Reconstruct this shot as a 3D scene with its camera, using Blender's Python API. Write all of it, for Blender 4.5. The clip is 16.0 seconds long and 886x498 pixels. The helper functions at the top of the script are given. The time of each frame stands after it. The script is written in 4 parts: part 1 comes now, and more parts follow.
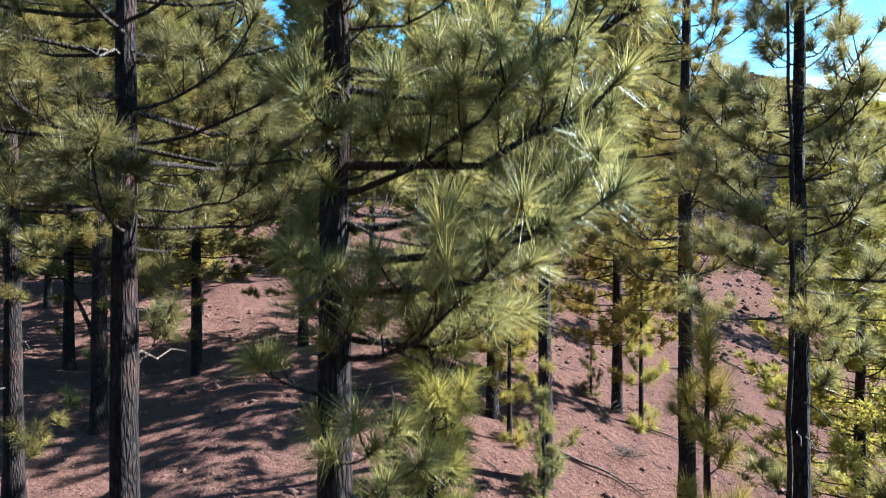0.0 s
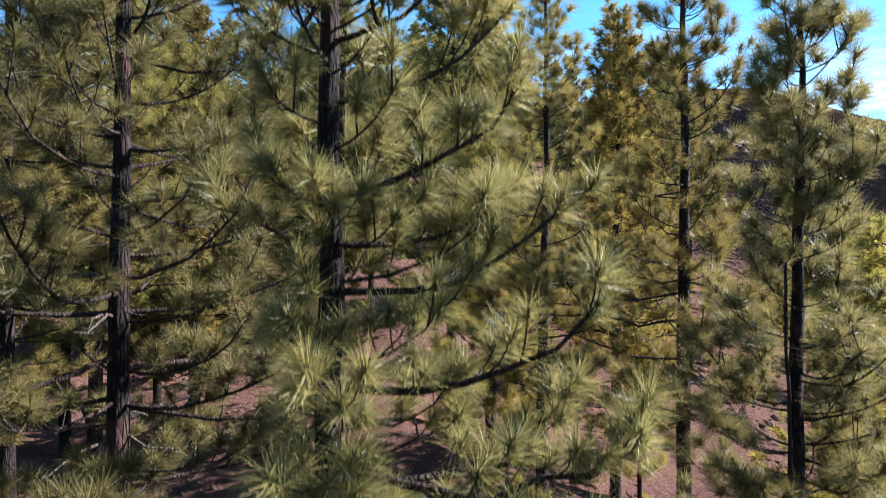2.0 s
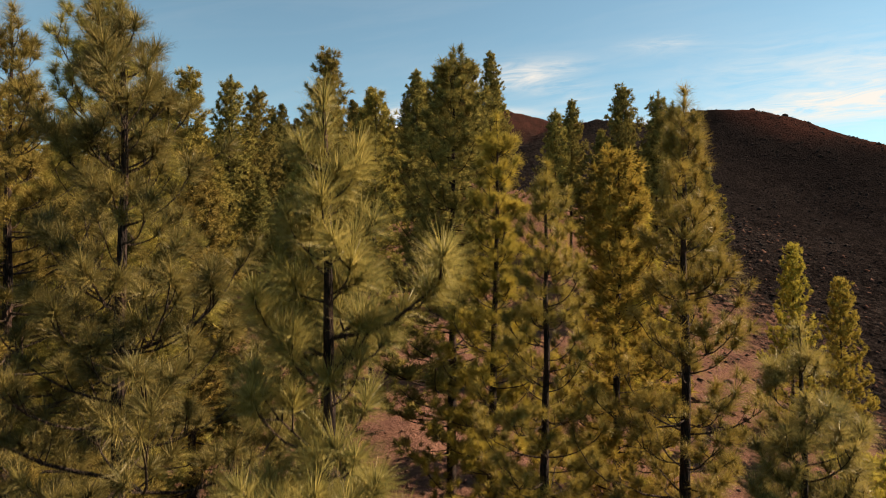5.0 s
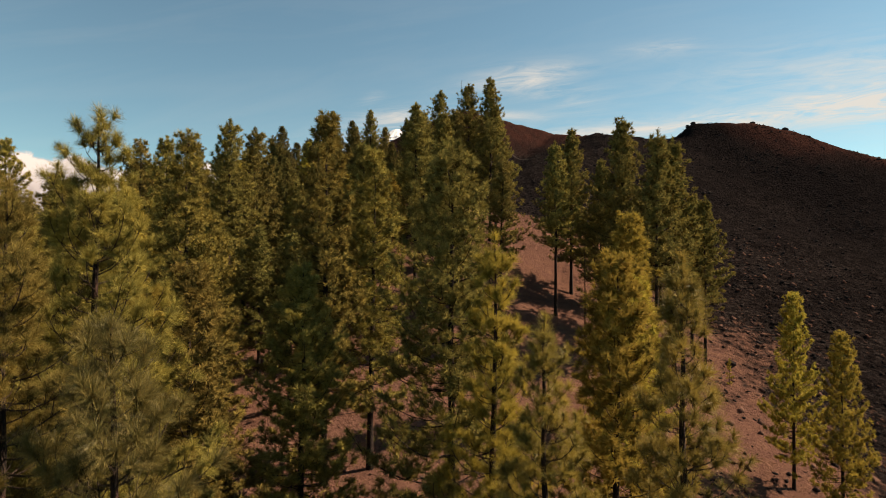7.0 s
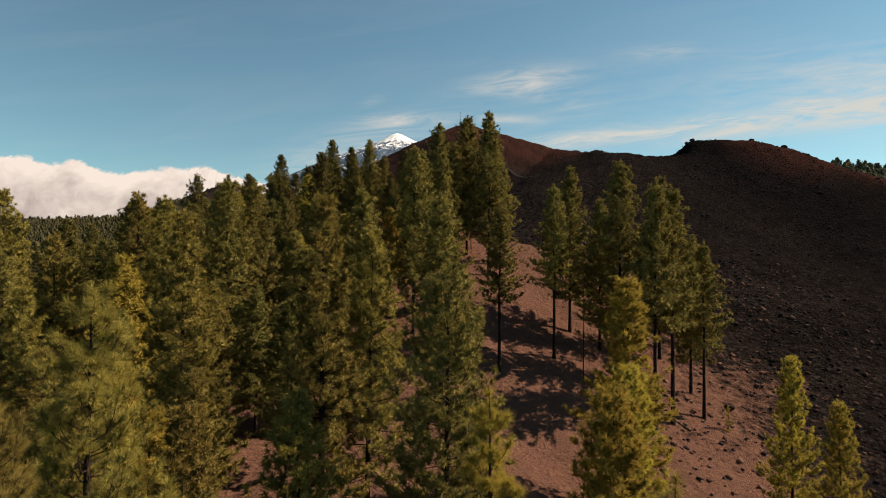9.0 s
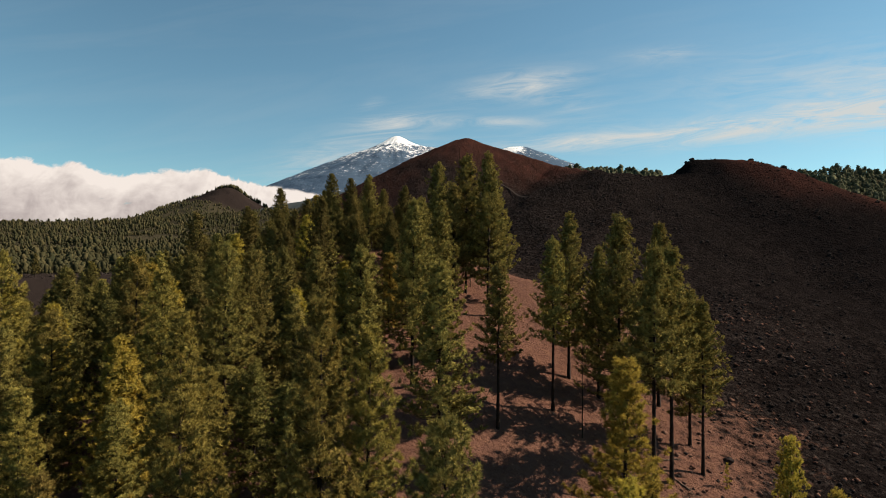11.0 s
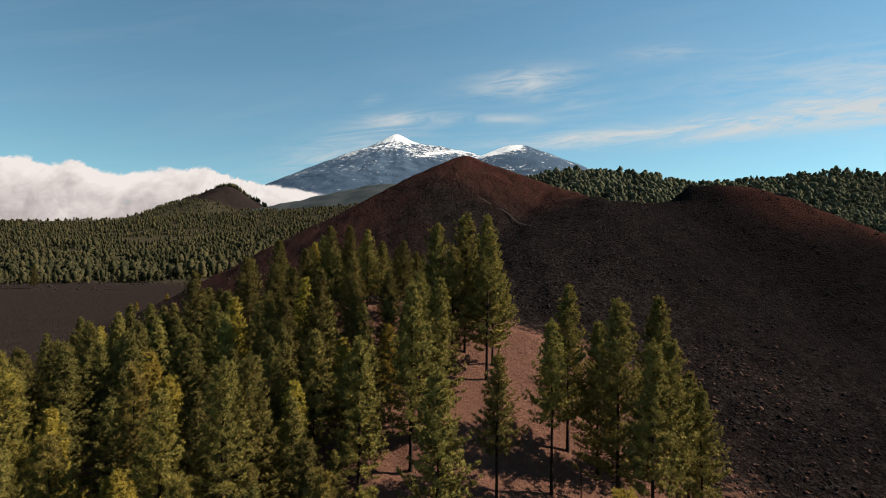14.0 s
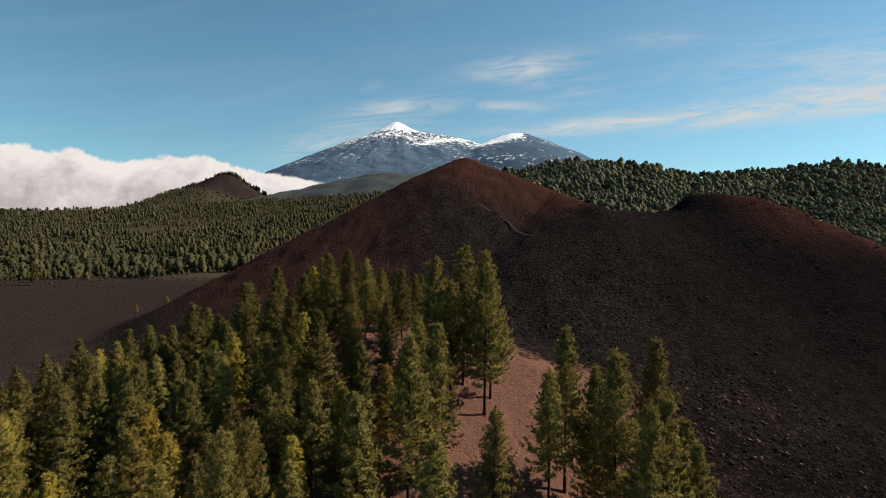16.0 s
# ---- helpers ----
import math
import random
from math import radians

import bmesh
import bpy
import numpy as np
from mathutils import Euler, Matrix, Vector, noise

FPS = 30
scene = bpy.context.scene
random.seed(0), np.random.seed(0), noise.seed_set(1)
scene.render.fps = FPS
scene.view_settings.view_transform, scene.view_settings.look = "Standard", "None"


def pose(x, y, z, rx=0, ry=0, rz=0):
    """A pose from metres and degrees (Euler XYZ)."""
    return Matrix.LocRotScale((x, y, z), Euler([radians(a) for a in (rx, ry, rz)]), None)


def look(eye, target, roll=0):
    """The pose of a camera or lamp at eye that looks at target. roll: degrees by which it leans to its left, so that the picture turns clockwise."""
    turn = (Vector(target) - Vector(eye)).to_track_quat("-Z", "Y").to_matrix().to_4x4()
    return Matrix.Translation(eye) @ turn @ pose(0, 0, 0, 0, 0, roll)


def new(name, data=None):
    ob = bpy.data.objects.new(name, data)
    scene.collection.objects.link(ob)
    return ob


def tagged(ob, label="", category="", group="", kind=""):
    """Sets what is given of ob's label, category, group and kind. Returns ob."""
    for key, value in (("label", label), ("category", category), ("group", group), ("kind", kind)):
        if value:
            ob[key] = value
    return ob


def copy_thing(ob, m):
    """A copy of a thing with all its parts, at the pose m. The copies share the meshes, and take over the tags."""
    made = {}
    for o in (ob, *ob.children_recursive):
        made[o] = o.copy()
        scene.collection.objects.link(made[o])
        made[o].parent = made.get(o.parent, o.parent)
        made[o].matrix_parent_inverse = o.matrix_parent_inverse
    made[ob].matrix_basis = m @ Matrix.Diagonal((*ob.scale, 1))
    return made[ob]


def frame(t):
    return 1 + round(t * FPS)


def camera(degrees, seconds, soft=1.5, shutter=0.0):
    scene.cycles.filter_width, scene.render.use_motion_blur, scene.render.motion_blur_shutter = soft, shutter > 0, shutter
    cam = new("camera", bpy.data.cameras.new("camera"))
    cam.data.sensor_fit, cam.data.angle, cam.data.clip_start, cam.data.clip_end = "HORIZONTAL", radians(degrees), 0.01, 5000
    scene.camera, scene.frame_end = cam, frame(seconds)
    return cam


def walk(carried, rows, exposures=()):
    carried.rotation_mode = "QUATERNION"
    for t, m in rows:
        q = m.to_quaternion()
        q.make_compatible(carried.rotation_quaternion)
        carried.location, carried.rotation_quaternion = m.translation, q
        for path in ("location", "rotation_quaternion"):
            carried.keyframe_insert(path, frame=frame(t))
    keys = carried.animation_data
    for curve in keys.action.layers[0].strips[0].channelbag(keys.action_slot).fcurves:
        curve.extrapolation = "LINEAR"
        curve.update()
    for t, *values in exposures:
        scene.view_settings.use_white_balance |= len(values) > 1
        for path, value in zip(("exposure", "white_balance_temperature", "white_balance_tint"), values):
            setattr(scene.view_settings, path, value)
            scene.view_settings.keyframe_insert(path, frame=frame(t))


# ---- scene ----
cam = camera(72.0, 16.0, soft=1.0, shutter=0.4)
METRES, EYE, TILT, LEAN, TURN = 36.0, 5.0, 0.0, 0.0, 0.0
ROWS = [
    (0.0, 0.0, 0.0, 0.0, 0.0, 0.0, -0.0),
    (0.5, 0.0004, 0.0004, 0.0164, 0.01, 0.09, -0.05),
    (1.0, 0.0007, 0.0007, 0.0352, 0.02, 0.19, -0.09),
    (1.5, 0.0009, 0.0012, 0.0547, 0.01, 0.34, -0.18),
    (2.0, 0.0013, 0.0011, 0.0741, 0.01, 0.44, -0.28),
    (2.5, 0.0014, 0.0008, 0.094, 0.02, 0.54, -0.32),
    (3.0, 0.0009, 0.0007, 0.1148, -0.0, 0.66, -0.41),
    (3.5, 0.0008, 0.0009, 0.1356, 0.03, 0.78, -0.44),
    (4.0, 0.001, 0.0013, 0.1566, 0.07, 0.86, -0.45),
    (4.5, 0.0011, 0.0017, 0.1778, 0.07, 0.94, -0.44),
    (5.0, 0.0012, 0.0014, 0.1978, 0.06, 1.03, -0.4),
    (7.5, 0.003, 0.0018, 0.3137, 0.12, 1.42, -0.37),
    (8.0, 0.0036, 0.0017, 0.3419, 0.12, 1.51, -0.36),
    (8.5, 0.0049, 0.0008, 0.3728, 0.1, 1.62, -0.36),
    (9.0, 0.0058, 0.0, 0.405, 0.09, 1.67, -0.41),
    (11.5, 0.0069, -0.0038, 0.5944, 0.05, 1.95, -0.56),
    (12.0, 0.0066, -0.005, 0.6345, 0.04, 2.05, -0.56),
    (12.5, 0.006, -0.0062, 0.6779, 0.04, 2.1, -0.56),
    (13.0, 0.0052, -0.0065, 0.7225, 0.02, 2.04, -0.6),
    (13.5, 0.0071, -0.0068, 0.7678, 0.06, 1.82, -0.6),
    (14.0, 0.0061, -0.0063, 0.8129, 0.0, 1.6, -0.62),
    (14.5, 0.008, -0.0058, 0.859, -0.01, 1.31, -0.64),
    (15.0, 0.0093, -0.0042, 0.9058, -0.01, 1.0, -0.66),
    (15.5, 0.01, -0.0036, 0.9524, -0.0, 0.72, -0.69),
    (16.0, 0.0113, -0.0038, 0.9996, 0.01, 0.42, -0.71),
]
EXPOSURES = [(0.0, 3.04, 4600, -1), (2.0, 2.52, 4950, 11), (3.5, 2.14, 6700, 16), (5.0, 1.76, 8000, 17), (7.5, 1.37, 7900, 16), (9.0, 1.24, 7450, 13), (12.5, 1.24, 6750, 11), (16.0, 1.22, 6550, 10)]
walk(cam, [(t, pose(0, 0, EYE, TILT, LEAN, TURN) @ pose(METRES * x, METRES * y, METRES * z, 90 + pitch, roll, yaw)) for t, x, y, z, yaw, pitch, roll in ROWS], EXPOSURES)

# ---- world, sun, exposure ----
SUN_AZ, SUN_EL = 74.0, 36.0          # degrees: azimuth measured from the view axis towards the right
world = bpy.data.worlds.new("sky")
scene.world = world
world.use_nodes = True


class Nodes:
    """A short way to write node trees."""

    def __init__(self, tree):
        self.t = tree
        tree.nodes.clear()

    def add(self, kind, inputs=None):
        n = self.t.nodes.new(kind)
        for k, v in (inputs or {}).items():
            if isinstance(v, bpy.types.NodeSocket):
                self.t.links.new(v, n.inputs[k])
            else:
                n.inputs[k].default_value = v
        return n

    def math(self, op, a, b=0.0, c=0.0, clamp=False):
        n = self.add("ShaderNodeMath", {0: a, 1: b, 2: c})
        n.operation, n.use_clamp = op, clamp
        return n.outputs[0]

    def ramp(self, fac, stops):
        n = self.add("ShaderNodeValToRGB", {0: fac})
        while len(n.color_ramp.elements) < len(stops):
            n.color_ramp.elements.new(0.5)
        for e, (p, c) in zip(n.color_ramp.elements, stops):
            e.position, e.color = p, (*c, 1) if len(c) == 3 else c
        return n.outputs[0]

    def mix(self, fac, a, b, mode="MIX"):
        n = self.add("ShaderNodeMix")
        n.data_type, n.blend_type = "RGBA", mode
        for k, v in ((0, fac), (6, a), (7, b)):
            if isinstance(v, bpy.types.NodeSocket):
                self.t.links.new(v, n.inputs[k])
            else:
                n.inputs[k].default_value = v if k == 0 else (*v, 1)
        return n.outputs[2]

    def attr(self, name):
        n = self.add("ShaderNodeAttribute")
        n.attribute_name = name
        return n.outputs["Fac"]

    def noise(self, vec, scale, detail=4.0, rough=0.55, dist=0.0):
        return self.add("ShaderNodeTexNoise", {"Vector": vec, "Scale": scale, "Detail": detail, "Roughness": rough, "Distortion": dist}).outputs[0]


def make_sky():
    n = Nodes(world.node_tree)
    sky = n.add("ShaderNodeTexSky")
    sky.sky_type, sky.sun_disc = "NISHITA", False
    sky.sun_elevation, sky.sun_rotation = radians(SUN_EL), radians(SUN_AZ)
    sky.altitude, sky.air_density, sky.dust_density, sky.ozone_density = 1600.0, 1.0, 0.5, 1.2
    way = n.add("ShaderNodeTexCoord").outputs["Generated"]
    sep = n.add("ShaderNodeSeparateXYZ", {0: way}).outputs
    # thin ice clouds over the mountain and to its right
    ahead = n.math("MAXIMUM", sep[1], 0.05)
    a, e = n.math("DIVIDE", sep[0], ahead), n.math("DIVIDE", sep[2], ahead)

    def puff(a0, e0, wide, high, slope):
        da = n.math("SUBTRACT", a, a0)
        de = n.math("SUBTRACT", n.math("SUBTRACT", e, e0), n.math("MULTIPLY", da, slope))
        q = n.math("ADD", n.math("POWER", n.math("ABSOLUTE", n.math("DIVIDE", da, wide)), 2.0), n.math("POWER", n.math("ABSOLUTE", n.math("DIVIDE", de, high * 1.45)), 2.0))
        return n.math("POWER", 2.718, n.math("MULTIPLY", q, -1.0))

    place = puff(0.25, 0.213, 0.19, 0.010, 0.06)
    for other, weight in ((puff(0.50, 0.238, 0.20, 0.014, 0.10), 1.0), (puff(0.70, 0.267, 0.17, 0.017, 0.08), 1.1), (puff(0.66, 0.315, 0.26, 0.036, 0.03), 0.42),
                          (puff(0.125, 0.306, 0.085, 0.014, 0.16), 0.9), (puff(0.20, 0.278, 0.09, 0.020, -0.20), 0.32), (puff(-0.085, 0.241, 0.050, 0.010, 0.10), 0.8),
                          (puff(0.075, 0.243, 0.09, 0.006, 0.0), 0.75), (puff(0.36, 0.359, 0.06, 0.008, 0.12), 0.45), (puff(-0.12, 0.272, 0.018, 0.006, 0.3), 0.45),
                          (puff(-0.17, 0.182, 0.13, 0.028, 0.30), 0.7), (puff(0.90, 0.29, 0.2, 0.05, 0.0), 0.8)):
        place = n.math("ADD", place, n.math("MULTIPLY", other, weight))
    flat = n.add("ShaderNodeCombineXYZ", {0: a, 1: n.math("MULTIPLY", n.math("SUBTRACT", e, n.math("MULTIPLY", a, 0.12)), 6.5), 2: 1.7}).outputs[0]
    thin = n.noise(flat, 7.0, 10.0, 0.66, 1.1)
    veil = n.noise(flat, 2.2, 6.0, 0.6, 0.5)
    amount = n.math("MULTIPLY", place, n.ramp(thin, [(0.36, (0, 0, 0)), (0.66, (1, 1, 1))]))
    amount = n.math("ADD", amount, n.math("MULTIPLY", n.ramp(veil, [(0.45, (0, 0, 0)), (0.85, (1, 1, 1))]), 0.10), clamp=True)
    amount = n.math("MULTIPLY", amount, n.math("MULTIPLY", n.math("GREATER_THAN", sep[1], 0.1), 0.9))
    colour = n.mix(amount, n.mix(1.0, sky.outputs[0], (0.715, 1.0, 0.915), "MULTIPLY"), (4.9, 5.15, 5.2))
    bg = n.add("ShaderNodeBackground", {0: colour, 1: 0.055})
    out = n.add("ShaderNodeOutputWorld")
    n.t.links.new(bg.outputs[0], out.inputs[0])


make_sky()
sun = new("sun", bpy.data.lights.new("sun", "SUN"))
sun.data.energy, sun.data.angle, sun.data.color = 5.0, radians(0.6), (1.0, 0.88, 0.72)
to_sun = Vector((math.sin(radians(SUN_AZ)) * math.cos(radians(SUN_EL)), math.cos(radians(SUN_AZ)) * math.cos(radians(SUN_EL)), math.sin(radians(SUN_EL))))
sun.matrix_world = look((0, 0, 0), -to_sun)


# ---- materials ----
def material(name):
    m = bpy.data.materials.new(name)
    m.use_nodes = True
    n = Nodes(m.node_tree)
    return m, n


def finish(n, shader, height=None, strength=0.5, distance=0.02):
    if height is not None:
        bump = n.add("ShaderNodeBump", {"Height": height, "Strength": strength, "Distance": distance})
        n.t.links.new(bump.outputs[0], shader.inputs["Normal"])
    out = n.add("ShaderNodeOutputMaterial")
    n.t.links.new(shader.outputs[0], out.inputs[0])


def principled(n, colour, rough=0.9, spec=0.2):
    return n.add("ShaderNodeBsdfPrincipled", {"Base Color": colour, "Roughness": rough, "Specular IOR Level": spec})


def bark_material(name, dark, light, reddish):
    m, n = material(name)
    c = n.add("ShaderNodeTexCoord").outputs["Object"]
    s = n.add("ShaderNodeMapping", {0: c, 3: (1.0, 1.0, 0.22)}).outputs[0]
    cells = n.add("ShaderNodeTexVoronoi")
    cells.feature = "DISTANCE_TO_EDGE"
    cells.inputs["Scale"].default_value = 24.0
    n.t.links.new(s, cells.inputs["Vector"])
    plates = cells.outputs[0]
    grain = n.noise(s, 60.0, 6.0, 0.65)
    patch = n.noise(c, 1.4, 3.0)
    crack = n.ramp(n.math("ADD", plates, n.math("MULTIPLY", n.math("SUBTRACT", grain, 0.5), 0.25)), [(0.0, (0, 0, 0)), (0.32, (1, 1, 1))])
    col = n.mix(n.math("MULTIPLY", grain, crack), dark, light)
    col = n.mix(n.ramp(patch, [(0.5, (0, 0, 0)), (0.72, (1, 1, 1))]), col, n.mix(grain, dark, reddish))
    finish(n, principled(n, col, 0.92, 0.15), n.math("ADD", crack, n.math("MULTIPLY", grain, 0.4)), 0.9, 0.03)
    return m


def needle_material(name, deep, mid, warm, patch=1.3, toned=False, gloss=0.0, thin=0.20):
    m, n = material(name)
    c = n.add("ShaderNodeTexCoord").outputs["Object"]
    isl = n.add("ShaderNodeNewGeometry").outputs["Random Per Island"]
    rnd = n.add("ShaderNodeObjectInfo").outputs["Random"]
    clump = n.noise(c, patch, 3.0, 0.6)
    col = n.mix(n.ramp(clump, [(0.3, (0, 0, 0)), (0.7, (1, 1, 1))]), deep, mid)
    if toned:
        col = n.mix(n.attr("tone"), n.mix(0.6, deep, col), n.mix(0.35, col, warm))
    col = n.mix(n.math("MULTIPLY", n.math("POWER", isl, 2.0), 0.65), col, warm)
    hsv = n.add("ShaderNodeHueSaturation", {"Hue": n.math("ADD", 0.485, n.math("MULTIPLY", rnd, 0.025)), "Saturation": 1.0,
                                            "Value": n.math("ADD", 0.8, n.math("MULTIPLY", rnd, 0.4)), "Color": col}).outputs[0]
    a = principled(n, hsv, 0.45, gloss) if gloss else n.add("ShaderNodeBsdfDiffuse", {0: hsv})
    b = n.add("ShaderNodeBsdfTranslucent", {0: hsv})
    mixed = n.add("ShaderNodeMixShader", {0: thin})
    n.t.links.new(a.outputs[0], mixed.inputs[1])
    n.t.links.new(b.outputs[0], mixed.inputs[2])
    finish(n, mixed)
    return m


def ground_material():
    m, n = material("volcanic_ground")
    c = n.add("ShaderNodeTexCoord").outputs["Object"]
    litter = n.attr("litter")
    red = n.attr("red")
    wood = n.attr("woods")
    plain = n.attr("plain")
    fine, mid, big = n.noise(c, 9.0, 8.0, 0.7), n.noise(c, 0.9, 6.0, 0.62), n.noise(c, 0.06, 5.0, 0.6)
    rag = n.noise(c, 0.22, 8.0, 0.72)
    straw = n.noise(n.add("ShaderNodeMapping", {0: c, 3: (2.0, 6.0, 2.0)}).outputs[0], 16.0, 5.0, 0.75)
    soil = n.mix(n.ramp(fine, [(0.28, (0, 0, 0)), (0.72, (1, 1, 1))]), (0.0480, 0.0240, 0.0184), (0.1950, 0.1000, 0.0760))
    soil = n.mix(n.ramp(mid, [(0.42, (0, 0, 0)), (0.68, (1, 1, 1))]), soil, n.mix(straw, (0.0610, 0.0296, 0.0210), (0.2440, 0.1260, 0.0890)))
    grit = n.ramp(n.add("ShaderNodeTexVoronoi", {"Vector": c, "Scale": 3.2}).outputs[0], [(0.0, (1, 1, 1)), (0.16, (0, 0, 0))])
    soil = n.mix(n.math("MULTIPLY", grit, n.ramp(mid, [(0.40, (1, 1, 1)), (0.6, (0, 0, 0))])), soil, (0.05, 0.03, 0.026))
    black = n.attr("black")
    lava = n.mix(fine, (0.0046, 0.0037, 0.0037), (0.0195, 0.0152, 0.0148))
    lava = n.mix(n.ramp(big, [(0.35, (0, 0, 0)), (0.7, (1, 1, 1))]), lava, n.mix(mid, (0.0070, 0.0052, 0.0050), (0.0245, 0.0180, 0.0166)))
    chunk = n.add("ShaderNodeTexVoronoi", {"Vector": c, "Scale": 2.6}).outputs[1]
    chunk = n.add("ShaderNodeSeparateColor", {0: chunk}).outputs[0]
    lava = n.mix(n.math("MULTIPLY", n.math("POWER", chunk, 4.0), 0.5), lava, (0.056, 0.045, 0.041))
    lava = n.mix(n.ramp(chunk, [(0.0, (0.6, 0.6, 0.6)), (0.3, (0, 0, 0))]), lava, (0.005, 0.0038, 0.0036))
    lava = n.mix(n.math("MULTIPLY", black, n.ramp(mid, [(0.3, (1, 1, 1)), (0.75, (0.72, 0.72, 0.72))])), lava, n.mix(fine, (0.0030, 0.0025, 0.0026), (0.0145, 0.0117, 0.0118)))
    lump = n.add("ShaderNodeTexVoronoi", {"Vector": c, "Scale": 0.95}).outputs[1]
    lump = n.add("ShaderNodeSeparateColor", {0: lump}).outputs[1]
    lava = n.mix(0.42, lava, n.mix(lump, (0.30, 0.29, 0.29), (1.75, 1.72, 1.70)), "MULTIPLY")
    streak = n.noise(n.add("ShaderNodeMapping", {0: c, 3: (0.35, 0.05, 0.1)}).outputs[0], 1.0, 6.0, 0.6)
    rust = n.mix(mid, (0.0290, 0.0124, 0.0098), (0.0730, 0.0306, 0.0240))
    redm = n.math("MULTIPLY", red, n.ramp(streak, [(0.25, (0.35, 0.35, 0.35)), (0.6, (1, 1, 1))]), clamp=True)
    col = n.mix(redm, lava, rust)
    col = n.mix(plain, col, n.mix(mid, (0.0150, 0.0115, 0.0108), (0.0275, 0.0212, 0.0195)))
    edge = n.math("ADD", litter, n.math("MULTIPLY", n.math("SUBTRACT", n.math("ADD", n.math("MULTIPLY", mid, 0.6), n.math("MULTIPLY", rag, 0.5)), 0.55), 1.9))
    col = n.mix(n.ramp(edge, [(0.35, (0, 0, 0)), (0.65, (1, 1, 1))]), col, soil)
    col = n.mix(wood, col, n.mix(mid, (0.024, 0.023, 0.015), (0.056, 0.046, 0.030)))
    rough = n.noise(c, 2.6, 8.0, 0.7)
    h = n.math("ADD", n.math("MULTIPLY", fine, 0.25), n.math("ADD", rough, mid))
    pits = n.add("ShaderNodeTexVoronoi", {"Vector": c, "Scale": 1.6}).outputs[0]
    h = n.math("SUBTRACT", h, n.math("MULTIPLY", pits, n.math("SUBTRACT", 0.7, n.math("MULTIPLY", litter, 0.6))))
    finish(n, n.add("ShaderNodeBsdfDiffuse", {0: col, 1: 0.44}), h, 0.85, 0.52)
    return m


def rock_material(name, a, b, scale=6.0):
    m, n = material(name)
    c = n.add("ShaderNodeTexCoord").outputs["Object"]
    isl = n.add("ShaderNodeNewGeometry").outputs["Random Per Island"]
    f = n.noise(c, scale, 6.0, 0.7)
    col = n.mix(n.math("MULTIPLY", n.math("ADD", f, isl), 0.5), a, b)
    finish(n, n.add("ShaderNodeBsdfDiffuse", {0: col, 1: 0.44}), f, 0.8, 0.05)
    return m


def mountain_material():
    m, n = material("hazed_snowy_rock")
    c = n.add("ShaderNodeTexCoord").outputs["Object"]
    snow = n.attr("snow")
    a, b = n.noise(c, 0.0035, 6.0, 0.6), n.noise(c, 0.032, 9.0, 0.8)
    # grey rock pushed towards blue to stand in for distance haze
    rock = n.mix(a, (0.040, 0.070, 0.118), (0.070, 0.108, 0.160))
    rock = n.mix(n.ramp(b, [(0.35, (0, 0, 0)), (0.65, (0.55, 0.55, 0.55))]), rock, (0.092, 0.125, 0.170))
    cover = n.math("ADD", snow, n.math("MULTIPLY", n.math("SUBTRACT", n.math("ADD", n.math("MULTIPLY", a, 0.5), n.math("MULTIPLY", b, 1.5)), 1.0), 3.0))
    col = n.mix(n.ramp(cover, [(0.46, (0, 0, 0)), (0.62, (1, 1, 1))]), rock, (0.76, 0.76, 0.78))
    finish(n, n.add("ShaderNodeBsdfDiffuse", {0: col, 1: 0.3}), b, 0.5, 8.0)
    return m


def cloud_material():
    m, n = material("cloud")
    c = n.add("ShaderNodeTexCoord").outputs["Object"]
    thick = n.attr("thick")
    p = n.add("ShaderNodeMapping", {0: c, 3: (1.0, 1.0, 1.5)}).outputs[0]
    f = n.noise(p, 0.0085, 12.0, 0.64, 0.5)
    a = n.math("ADD", thick, n.math("MULTIPLY", n.math("SUBTRACT", f, 0.5), 2.3))
    a = n.ramp(a, [(0.28, (0, 0, 0)), (0.72, (1, 1, 1))])
    # a glowing sheet: bright crest and grey shade are painted into its colour
    shade = n.noise(p, 0.0026, 7.0, 0.6, 0.6)
    lit = n.math("ADD", n.math("MULTIPLY", n.attr("crest"), 0.28), n.math("ADD", n.math("MULTIPLY", shade, 0.72), n.math("MULTIPLY", f, 0.36)))
    col = n.mix(n.ramp(lit, [(0.46, (0, 0, 0)), (0.80, (1, 1, 1))]), (0.48, 0.43, 0.43), (0.90, 0.84, 0.81))
    both = n.add("ShaderNodeEmission", {0: col, 1: 0.415})
    clear = n.add("ShaderNodeBsdfTransparent")
    s = n.add("ShaderNodeMixShader", {0: a})
    n.t.links.new(clear.outputs[0], s.inputs[1])
    n.t.links.new(both.outputs[0], s.inputs[2])
    finish(n, s)
    return m


BARK = bark_material("pine_bark", (0.0060, 0.0042, 0.0036), (0.0600, 0.0370, 0.0300), (0.1150, 0.0560, 0.0410))
TWIG = bark_material("twig_bark", (0.016, 0.011, 0.008), (0.085, 0.056, 0.042), (0.11, 0.062, 0.04))
DEADWOOD = bark_material("dead_wood", (0.05, 0.038, 0.03), (0.22, 0.17, 0.13), (0.25, 0.15, 0.10))
NEEDLES = needle_material("pine_needles", (0.053, 0.056, 0.020), (0.202, 0.158, 0.038), (0.352, 0.260, 0.076))
# brighter, glossier copy for near pines, made to look sunlit by colour
NEEDLES_NEAR = needle_material("near_sunlit_needles", (0.058, 0.063, 0.024), (0.221, 0.175, 0.048), (0.391, 0.297, 0.100), gloss=0.16, thin=0.44)
